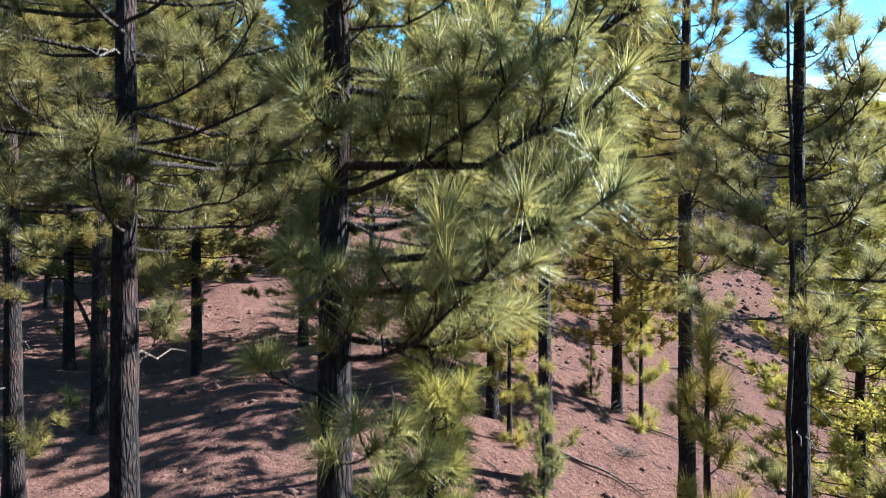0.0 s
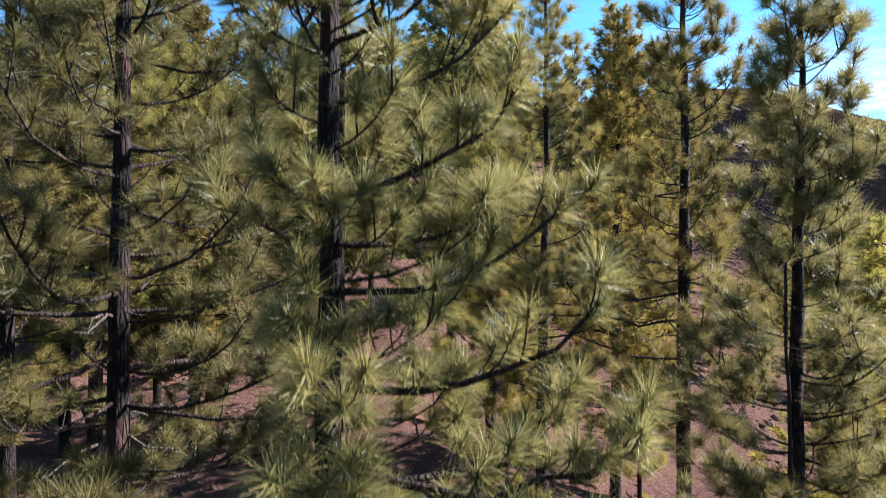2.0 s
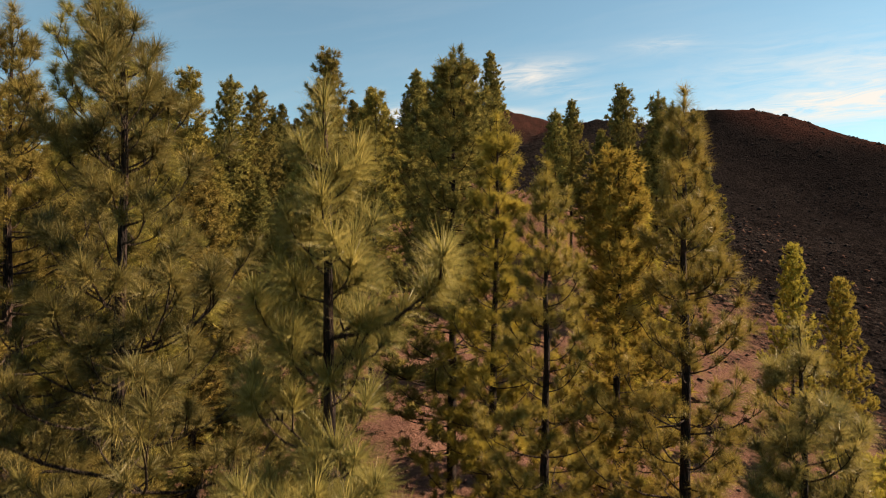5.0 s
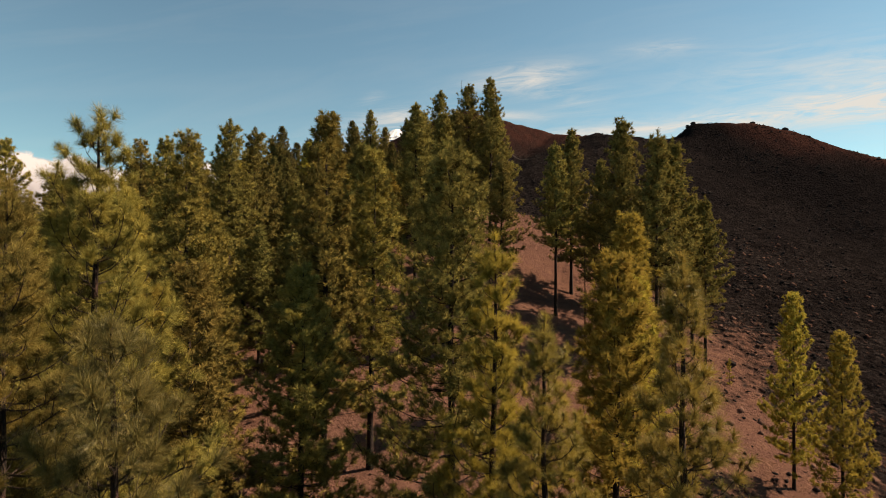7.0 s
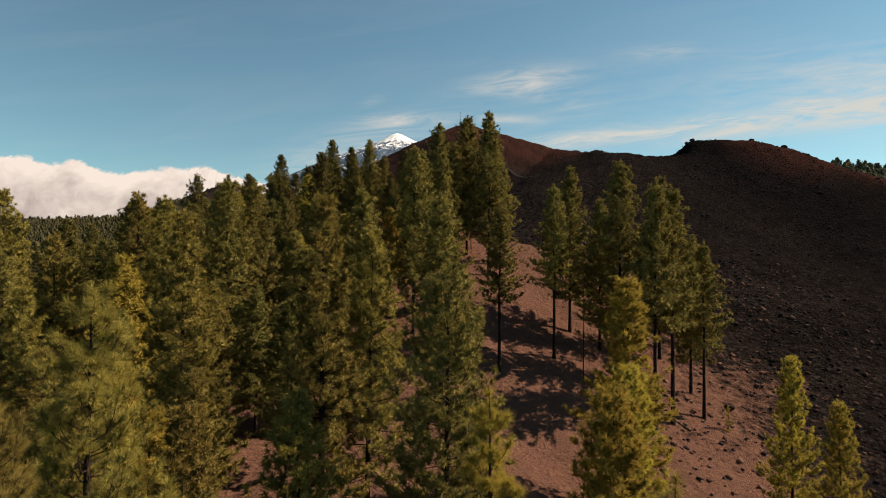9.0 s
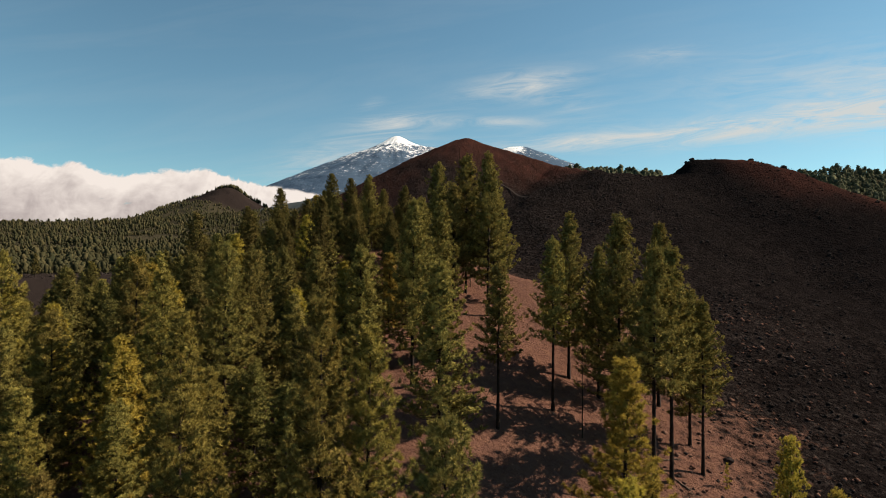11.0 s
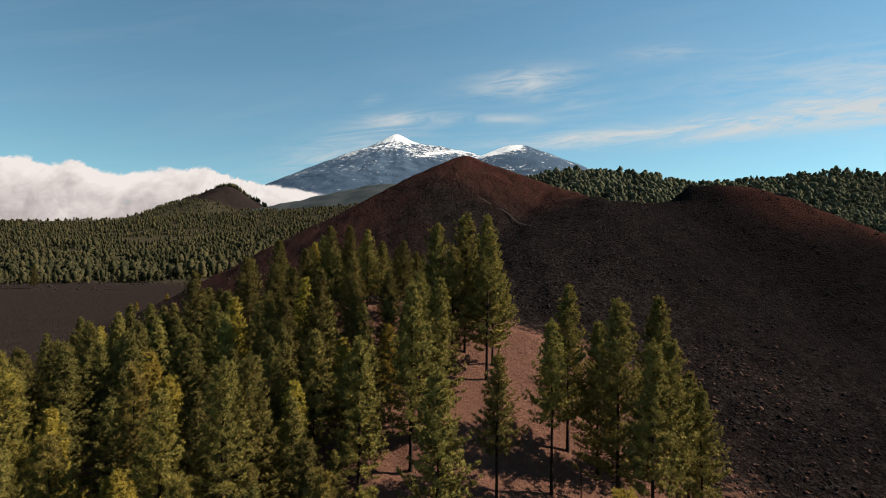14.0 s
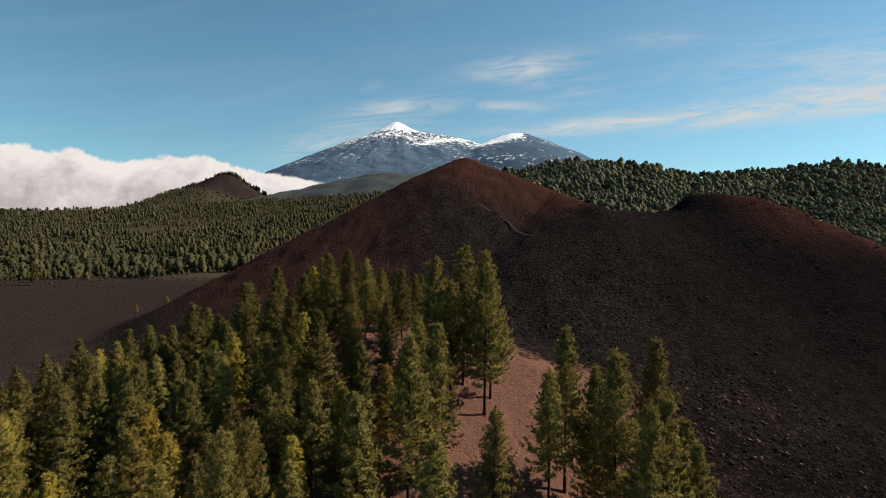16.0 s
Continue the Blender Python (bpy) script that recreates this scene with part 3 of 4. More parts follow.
LABELS = {
    "near_b": "dense green pine with dark trunk and drooping needle tufts",
    "near_c": "slim pine with sunlit yellow-green needles",
    "near_d": "broad golden-green pine with a dense sunlit crown",
    "near_e": "slender golden-green pine with upswept limbs and a slim spire",
    "mid_a": "slim green pine with a narrow crown",
    "mid_b": "bushy green pine with a conical crown",
    "mid_c": "yellow-green sunlit pine with a narrow crown",
    "mid_d": "tall green pine with a dense crown",
    "far_a": "green pine with a narrow pointed crown",
    "far_b": "dense dark green pine on the slope",
    "far_c": "olive green pine with a conical crown",
    "far_d": "yellowish young pine among darker pines",
    "far_e": "slender green pine with a long bare trunk",
    "far_g": "green pine with sunlit-toned needles and a pointed crown",
    "far_h": "tall broad green pine on the open crest",
    "near_f": "slim young pine with a short crown and bare lower trunk",
    "far_f": "dark green pine with an uneven twin-lobed crown",
}
KINDS = {
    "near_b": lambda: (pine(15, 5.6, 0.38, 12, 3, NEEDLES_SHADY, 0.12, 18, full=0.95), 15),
    "near_c": lambda: (pine(14, 4.4, 0.14, 13, 3, NEEDLES_YELLOW, 0.10, 10, full=1.1), 14),
    "near_d": lambda: (pine(15, 6.2, 0.32, 14, 3, NEEDLES, 0.0, 10), 15),
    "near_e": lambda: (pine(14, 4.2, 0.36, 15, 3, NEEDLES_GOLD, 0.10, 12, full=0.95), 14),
    "near_f": lambda: (pine(13.2, 3.5, 0.46, 16, 3, NEEDLES_NEAR, 0.0, 12), 13.2),
    "mid_a": lambda: (pine(16, 6.2, 0.22, 21, 2, NEEDLES), 16),
    "mid_b": lambda: (pine(16, 7.0, 0.16, 22, 2, NEEDLES), 16),
    "mid_c": lambda: (pine(14, 5.4, 0.16, 23, 2, NEEDLES_YELLOW, taper=0.58), 14),
    "mid_d": lambda: (pine(18, 7.6, 0.24, 24, 2, NEEDLES_GREEN), 18),
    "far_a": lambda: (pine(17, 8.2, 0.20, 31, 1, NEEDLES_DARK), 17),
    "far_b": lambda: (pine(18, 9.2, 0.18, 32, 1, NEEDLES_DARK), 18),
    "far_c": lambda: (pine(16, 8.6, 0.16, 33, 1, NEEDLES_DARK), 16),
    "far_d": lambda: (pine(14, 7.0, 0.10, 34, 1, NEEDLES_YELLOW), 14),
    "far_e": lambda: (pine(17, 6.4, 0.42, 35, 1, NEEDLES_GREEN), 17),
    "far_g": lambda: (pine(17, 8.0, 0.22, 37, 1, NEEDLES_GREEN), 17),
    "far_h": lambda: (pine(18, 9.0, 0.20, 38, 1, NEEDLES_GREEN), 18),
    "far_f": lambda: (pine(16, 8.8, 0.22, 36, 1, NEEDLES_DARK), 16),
}

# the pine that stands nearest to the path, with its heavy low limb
KINDS["nearest"] = lambda: (pine(13.4, 2.7, 0.42, 41, 3, NEEDLES_NEAR, 0.10, 18, limbs=((5.05, -0.62, 1.2, 0.12), (5.2, -0.3, 1.3, -0.15), (5.7, -0.2, 1.9, -0.05), (6.3, -0.45, 2.1, -0.1), (5.5, -0.75, 2.0, -0.05), (5.9, -0.1, 2.0, 0.0),
    (6.9, -0.35, 2.2, -0.15), (6.1, -0.65, 1.5, 0.1), (6.8, 0.2, 1.9, -0.1), (7.4, -0.4, 2.0, 0.0), (8.0, -0.2, 1.7, 0.0), (8.6, -0.5, 1.5, 0.1), (8.3, 0.3, 1.5, 0.0), (9.6, -0.4, 1.1, 0.1), (9.2, 0.0, 1.4, 0.2), (11.9, -0.3, 0.9, 0.15), (4.4, -0.9, 0.5, 0.1), (3.5, -0.5, 0.7, -0.1), (4.1, 0.6, 0.6, 0.0), (3.2, 0.2, 0.6, 0.0), (4.8, 2.9, 0.6, 0.1)), shorn=8.0), 13.4)
LABELS["nearest"] = "slender pine with a crooked low limb and sparse crown"
place_pine("nearest", -0.72, 4.2, top=13.4, turn=0.0)

NEAR = [("near_b", -3.35, 6.4, 14.9), ("near_f", 4.15, 7.1, 11.5), ("near_e", 4.85, 12.1, 15.7), ("near_e", 2.25, 13.4, 14.4), ("near_d", -8.3, 11.8, 17.0),
        ("near_d", -8.3, 14.7, 19.2), ("near_c", 1.35, 16.8, 16.3)]
for kind, x, y, top in NEAR:
    place_pine(kind, x, y, top)
MID = [("mid_d", 0.4, 22.2, 20.0), ("mid_c", 5.7, 20.0, 15.8), ("mid_a", -7.5, 18.6, 15.5), ("mid_a", -11.9, 19.4, 16.0), ("mid_b", -4.8, 20.9, 15.5),
       ("mid_c", 9.3, 30.0, 14.9), ("mid_c", 12.9, 42.5, 19.0), ("mid_c", 24.7, 43.2, 13.5), ("mid_c", 25.4, 39.0, 11.2), ("mid_d", -17.2, 49.0, 27.0), ("mid_d", -16.0, 52.0, 27.0),
       ("mid_a", -14.0, 33.5, 22.8), ("mid_a", -6.2, 32.5, 23.6), ("mid_a", -4.0, 34.4, 22.0), ("mid_b", -10.0, 25.0, 15.5), ("mid_c", -10.2, 22.0, 14.5),
       ("mid_b", -17.5, 27.0, 16.0), ("mid_c", -13.5, 26.0, 15.0), ("mid_c", 8.2, 12.0, 8.5), ("mid_b", -21.0, 46.0, 25.0), ("mid_b", -28.0, 44.0, 22.0),
       ("mid_a", -26.0, 51.8, 26.0), ("mid_b", -39.0, 54.0, 26.5), ("mid_a", -22.5, 33.0, 18.5), ("mid_b", -28.0, 36.0, 18.0), ("mid_d", -33.0, 46.0, 20.5)]
for kind, x, y, top in MID:
    place_pine(kind, x, y, top, wide=1.22 if kind == "mid_c" and 10 < x < 20 else 0.78 if kind == "mid_c" and x > 20 else 1.0)
FAR = [("far_a", -36.8, 90.8, 33.5), ("far_b", -27.5, 103, 38.6), ("far_a", -12.0, 98.5, 40.3), ("far_a", -18.8, 107, 37.4), ("far_a", -13.6, 93.5, 36.4), ("far_b", -15.1, 76, 34.0),
       ("far_c", -28.4, 90, 33.0), ("far_a", -21.2, 75, 31.2), ("far_b", -46.4, 122, 29.7), ("far_c", -55.5, 109, 27.1), ("far_b", -55.2, 116, 26.8), ("far_c", -69.1, 117, 24.0),
       ("far_c", -77.5, 120, 20.5), ("far_a", -87.6, 126, 16.8), ("far_d", -29.5, 62, 25.5), ("far_d", -25.7, 58.2, 23.8), ("far_c", -31.2, 73.7, 25.9), ("far_b", -22.4, 59.3, 23.3),
       ("far_a", -19.8, 60.5, 22.7), ("far_c", -12.9, 53.7, 22.8), ("far_c", -13.3, 65.2, 27.5), ("far_b", -7.8, 59.9, 27.5), ("far_c", -3.0, 65.0, 32.7), ("far_c", -2.4, 72.8, 33.8),
       ("far_a", -0.2, 71.0, 33.2), ("far_b", -0.7, 89, 40.9), ("far_b", 3.6, 91, 42.6), ("far_a", 6.5, 85.5, 41.8), ("far_b", 1.6, 86.5, 37.5), ("far_a", 7.6, 89.5, 38.5), ("far_e", 5.7, 60.2, 26.2), ("far_b", 0.0, 51.1, 26.0),
       ("far_a", 15.8, 75.5, 32.4), ("far_e", 12.2, 66.3, 29.0), ("far_c", 18.8, 72.8, 28.1), ("far_b", 19.0, 65.2, 31.4), ("far_a", 26.5, 74.5, 31.2), ("far_e", 19.6, 56.1, 28.1),
       ("far_e", 22.4, 59.3, 28.1), ("far_e", 26.7, 62.3, 22.6), ("far_c", 27.3, 67.1, 23.3), ("far_c", -9.8, 57.6, 17.0)]
for kind, x, y, top in FAR:
    # pines right of x = -14 take the brighter, sunlit-toned needle copy
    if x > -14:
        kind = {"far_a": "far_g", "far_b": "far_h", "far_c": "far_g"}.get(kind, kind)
    place_pine(kind, x, y, top)


def fill_forest():
    """The rest of the closed stand on the left flank, kept clear of the trees already set."""
    rng = np.random.default_rng(77)
    spots = [(x, y) for _, x, y, _ in NEAR + MID + FAR]
    made = 0
    for _ in range(9000):
        x, y = rng.uniform(-100, -4), rng.uniform(26, 128)
        if x > -10 and y < 66 or x > -14 and y < 40 or x < -0.78 * y - 10 or y > 128 + 0.3 * (x + 12):
            continue
        if min((x - a) ** 2 + (y - b) ** 2 for a, b in spots) < 4.7 ** 2:
            continue
        spots.append((x, y))
        kind = ("far_a", "far_b", "far_c", "far_b", "far_a", "far_f", "far_g", "far_d")[rng.integers(0, 8)] if y > 40 else ("mid_a", "mid_b", "mid_d")[rng.integers(0, 3)]
        place_pine(kind, x, y, tall=rng.uniform(12.0, 16.5) - (2.5 if x > -16 else 0) - (2.0 if y > 75 and x > -50 else 0))
        made += 1
        if made >= 150:
            break


fill_forest()


def unseen_stand():
    """Unseen pines added beside and behind the start of the path to block sky light."""
    rng = np.random.default_rng(91)
    spots = [(x, y) for _, x, y, _ in NEAR + MID] + [(0.0, 0.0), (0.0, 2.0)]
    made = 0
    for _ in range(3000):
        x, y = rng.uniform(-34, 30), rng.uniform(-34, 14)
        if math.hypot(x, y) < 7 or abs(x) < 0.95 * (y + 4.5) + 1.0 and y > -6:
            continue
        if min((x - a) ** 2 + (y - b) ** 2 for a, b in spots) < 4.6 ** 2:
            continue
        spots.append((x, y))
        place_pine(("far_a", "far_b", "far_c")[rng.integers(0, 3)], x, y, tall=rng.uniform(12.0, 17.0))
        made += 1
        if made >= 42:
            break


unseen_stand()

# young pines and seedlings between the trunks
LABELS["sapling"] = "young yellow-green pine seedling in the volcanic soil"
LABELS["seedling"] = "small bright green pine seedling with soft needles"
KINDS["sapling"] = lambda: (pine(3.6, 1.5, 0.10, 51, 3, NEEDLES_YELLOW, 0.6, 0), 3.6)
LABELS["young_pine"] = "bushy young pine with soft sunlit green needles"
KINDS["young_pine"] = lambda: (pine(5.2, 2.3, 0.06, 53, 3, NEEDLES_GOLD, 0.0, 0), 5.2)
KINDS["seedling"] = lambda: (pine(2.4, 1.4, 0.08, 52, 3, NEEDLES_NEAR, 0.5, 0), 2.4)
SAPLINGS = [("sapling", 2.75, 6.3, 4.1), ("seedling", 4.7, 6.2, 2.6), ("young_pine", -0.1, 4.9, 4.7), ("seedling", 2.1, 12.7, 2.0), ("sapling", 6.3, 19.4, 5.2), ("sapling", 1.7, 15.6, 4.6),
            ("seedling", 5.0, 20.6, 1.9), ("sapling", 28.5, 61.0, 6.0)]
for kind, x, y, top in SAPLINGS:
    place_pine(kind, x, y, top, wide=0.85, group="young pines")


# ---- stones, fallen wood ----
def scatter_stones(name, n, area, size, mat, label, seed, test):
    rng = np.random.default_rng(seed)
    x, y = rng.uniform(area[0], area[1], n), rng.uniform(area[2], area[3], n)
    keep = test(x, y)
    x, y = x[keep], y[keep]
    n = len(x)
    z = height(x, y)
    r = size[0] + (size[1] - size[0]) * rng.uniform(0, 1, n) ** 3
    dirs = np.array([(1, 0, 0), (0.5, 0.86, 0), (-0.5, 0.86, 0.1), (-1, 0, 0), (-0.5, -0.86, 0), (0.5, -0.86, 0.1), (0, 0, 0.8), (0.1, 0, -0.7)])
    v = np.stack([x, y, z], -1)[:, None, :] + dirs[None] * r[:, None, None] * rng.uniform(0.45, 1.35, (n, 8, 1)) + rng.normal(0, 0.2, (n, 8, 3)) * r[:, None, None]
    tri = np.array([(i, (i + 1) % 6, 6) for i in range(6)] + [((i + 1) % 6, i, 7) for i in range(6)])
    f = (np.arange(n)[:, None, None] * 8 + tri[None]).reshape(-1, 3)
    return tagged(mesh_object(name, v.reshape(-1, 3), f, mat), label, "stones", kind="stuff")


def on_cone(x, y):
    return (cone_height(x, y) > spur_height(x, y) + 1) & (fbm(x / 16, y / 16, 3, 40) > -0.12)


scatter_stones("lava_stones", 22000, (-30, 150, 64, 200), (0.06, 0.40), LAVA_ROCK, "dark lava stones strewn over the cinder slope", 61, on_cone)
scatter_stones("ash_plain_stones", 2200, (-170, -20, 118, 330), (0.12, 0.7), LAVA_ROCK, "dark stones scattered over the ash plain", 64, lambda x, y: fbm(x / 40, y / 40, 3, 47) > 0.02)
scatter_stones("plain_edge_rubble", 2600, (-340, -60, 385, 470), (0.25, 1.3), LAVA_ROCK, "dark rubble along the foot of the far woods", 66, lambda x, y: fbm(x / 30, y / 30, 3, 57) > 0.0)
scatter_stones("slope_stones", 2600, (14, 60, 30, 110), (0.06, 0.45), RED_ROCK, "brown scoria stones at the edge of the pines", 62, lambda x, y: x > 14 + 0.2 * (y - 40))
scatter_stones("edge_stones", 5200, (10, 66, 26, 112), (0.05, 0.36), LAVA_ROCK, "dark lava stones strewn where the litter meets the lapilli", 65, lambda x, y: (x > 15 + 0.2 * (y - 40)) & (fbm(x / 7, y / 7, 3, 52) > -0.05))
scatter_stones("scoria_pebbles", 2600, (-14, 16, 7, 40), (0.03, 0.17), RED_ROCK, "small brown scoria pebbles on the needle litter", 63, lambda x, y: fbm(x / 5, y / 5, 2, 44) > -0.15)


def build_footpath():
    """A worn path that climbs the flank of the cinder cone."""
    k = 60
    s = np.linspace(0, 1, k)
    px = np.interp(s, [0, 0.5, 0.75, 1], [26.5, 21.8, 16.0, 11.8])
    py = np.interp(s, [0, 0.5, 0.75, 1], [179.8, 200.3, 210.3, 220.2])
    off = np.array([-0.32, 0.0, 0.32])
    gx = px[:, None] + off[None] * 0.93
    gy = py[:, None] + off[None] * 0.36
    gz = np.stack([np.convolve(np.pad(height(gx[:, i], gy[:, i]), 10, "edge"), np.ones(21) / 21, "valid") for i in range(3)], -1)
    v = np.stack([gx, gy, gz + np.array([0.0, 0.08, 0.0])[None] + 0.16], -1).reshape(-1, 3)
    i = np.arange(k - 1)[:, None] * 3 + np.arange(2)[None]
    f = np.stack([i, i + 1, i + 4, i + 3], -1).reshape(-1, 4)
    return tagged(mesh_object("footpath", v, f, WORN_ASH, smooth=True), "narrow worn footpath across the cinder cone", "path", kind="structure")


def boulder(x, y, r, seed):
    rng = np.random.default_rng(seed)
    bm = bmesh.new()
    bmesh.ops.create_icosphere(bm, subdivisions=3, radius=r)
    for vert in bm.verts:
        vert.co *= 1 + 0.32 * noise.noise(vert.co * (1.6 / r) + Vector((seed, 0, 0))) + 0.12 * noise.noise(vert.co * (5 / r))
        vert.co.z *= 0.75
    me = bpy.data.meshes.new("boulder")
    bm.to_mesh(me)
    bm.free()
    me.materials.append(LAVA_ROCK)
    ob = new("boulder", me)
    ob.location = (x, y, float(height(x, y)) + r * 0.3)
    ob.rotation_euler = (0, 0, rng.uniform(0, 6))
    return tagged(ob, "dark rough lava boulder on the crater rim", "boulder", "boulders", "thing")


build_footpath()
for i, (x, y, r) in enumerate([(105.0, 187.5, 1.0), (80.5, 197.0, 0.8), (78.5, 196.5, 0.6), (98.0, 193.5, 0.8), (112.0, 183.5, 0.9), (19.5, 89.0, 0.8), (16.0, 84.5, 0.6), (31.0, 66.0, 0.5)]):
    boulder(x, y, r, 400 + i)


def fallen_branch(x0, y0, x1, y1, thick, seed):
    rng = np.random.default_rng(seed)
    k = 12
    s = np.linspace(0, 1, k)
    ln = math.hypot(x1 - x0, y1 - y0)
    px = x0 + (x1 - x0) * s + np.cumsum(rng.normal(0, 0.02, k)) * ln
    py = y0 + (y1 - y0) * s + np.cumsum(rng.normal(0, 0.02, k)) * ln
    paths = [np.stack([px, py, height(px, py) + thick * 0.8 + 0.03], -1)]
    radii = [np.linspace(thick, thick * 0.35, k)]
    for i in range(int(3 + ln * 2)):
        j = rng.integers(2, k)
        a = rng.uniform(0, 6.28)
        tl = rng.uniform(0.15, 0.6)
        q = paths[0][j] + np.stack([np.cos(a) * tl * np.linspace(0, 1, 4), np.sin(a) * tl * np.linspace(0, 1, 4), rng.uniform(0.0, 0.35) * tl * np.linspace(0, 1, 4)], -1)
        paths.append(q)
        radii.append(np.linspace(thick * 0.35, 0.004, 4))
    v, f = tubes(paths, radii, 6)
    o = np.array([x0, y0, float(height(x0, y0))])
    ob = mesh_object("fallen_branch", v - o, f, DEADWOOD, smooth=True)
    ob.location = o
    return tagged(ob, "dry grey fallen pine branch lying on the soil", "branch", "fallen branches", "thing")


for i, (x0, y0, x1, y1, th) in enumerate([(2.9, 15.6, 4.9, 14.6, 0.045), (11.0, 23.2, 12.9, 22.2, 0.05), (11.4, 19.0, 13.2, 17.2, 0.055), (6.3, 19.4, 7.3, 18.6, 0.04), (0.9, 13.6, 1.4, 12.4, 0.02),
                                          (9.5, 26.0, 11.0, 27.2, 0.05), (-1.2, 33.2, 0.8, 32.0, 0.05), (-5.4, 31.6, -3.0, 30.8, 0.04), (24.0, 59.0, 21.5, 61.0, 0.09), (22.0, 62.0, 25.5, 63.5, 0.08),
                                          (8.0, 16.0, 9.6, 14.6, 0.04), (-2.5, 16.5, -0.8, 17.4, 0.04), (14.0, 30.0, 16.5, 29.0, 0.05), (5.6, 28.0, 7.4, 29.0, 0.05)]):
    fallen_branch(x0, y0, x1, y1, th, 200 + i)


def dry_brush(x, y, size, seed):
    """A heap of thin dead twigs."""
    rng = np.random.default_rng(seed)
    paths, radii = [], []
    for i in range(60):
        a, e, ln = rng.uniform(0, 6.28), rng.uniform(0.0, 0.9), size * rng.uniform(0.4, 1.0)
        s = np.linspace(0, 1, 5)
        st = rng.normal(0, 0.2 * size, 2)
        p = np.stack([st[0] + np.cos(a) * np.cos(e) * ln * s, st[1] + np.sin(a) * np.cos(e) * ln * s, 0.02 + np.sin(e) * ln * s * (1 - 0.45 * s)], -1)
        p[1:] += rng.normal(0, 0.03 * size, (4, 3))
        paths.append(p)
        radii.append(np.linspace(0.009, 0.003, 5))
    v, f = tubes(paths, radii, 4)
    ob = mesh_object("dry_brush", v, f, DEADWOOD)
    ob.location = (x, y, float(height(x, y)))
    return tagged(ob, "heap of thin dead twigs on the soil", "brush", "dry brush", "thing")


for i, (x, y, size) in enumerate([(-0.4, 20.2, 1.3), (5.0, 19.2, 1.2), (4.9, 16.4, 0.9), (1.8, 19.4, 0.9), (23.6, 58.2, 1.8), (-3.0, 21.0, 1.0)]):
    dry_brush(x, y, size, 300 + i)


def dead_snag(x, y, top, thick, lean, seed):
    """A standing dead stem with a few broken stubs."""
    rng = np.random.default_rng(seed)
    z0 = float(height(x, y)) - 0.2
    k = 22
    s = np.linspace(0, 1, k)
    wob = np.cumsum(rng.normal(0, 0.012, (k, 2)), 0)
    line = np.stack([lean * s * s + wob[:, 0], wob[:, 1], s * (top - z0)], -1)
    paths, radii = [line], [thick * (1 - 0.75 * s) + 0.006]
    for i in range(12):
        j = rng.integers(3, k)
        a, ln = rng.uniform(0, 6.28), rng.uniform(0.12, 0.5)
        t = np.linspace(0, 1, 4)
        paths.append(line[j] + np.stack([np.cos(a) * ln * t, np.sin(a) * ln * t, rng.uniform(-0.3, 0.5) * ln * t], -1))
        radii.append(np.linspace(thick * 0.3, 0.004, 4))
    v, f = tubes(paths, radii, 6)
    ob = mesh_object("dead_snag", v, f, TWIG, smooth=True)
    ob.location = (x, y, z0)
    return tagged(ob, "bare standing dead pine stem with broken stubs", "dead tree", "dead stems", "thing")


for i, (x, y, top, thick, lean) in enumerate([(-0.77, 4.75, 11.6, 0.045, 0.05), (3.62, 6.45, 7.6, 0.035, 0.0), (2.4, 91.5, 42.8, 0.09, 0.1), (4.3, 92.5, 42.4, 0.08, -0.2), (14.6, 63.0, 17.5, 0.07, 0.0), (-10.6, 18.9, 4.2, 0.10, -1.3)]):
    dead_snag(x, y, top, thick, lean, 500 + i)
# a few lone seedlings on the ash slope
for x, y, top in ((-143.0, 316.0, None), (-140.0, 280.0, None), (-118.0, 262.0, None)):
    place_pine("far_d", x, y, tall=4.2, group="young pines", label="lone young yellow-green pine on the dark ash")
place_pine("far_b", -266.0, 397.0, tall=16.0, group="young pines", label="lone dark green pine at the edge of the ash plain")


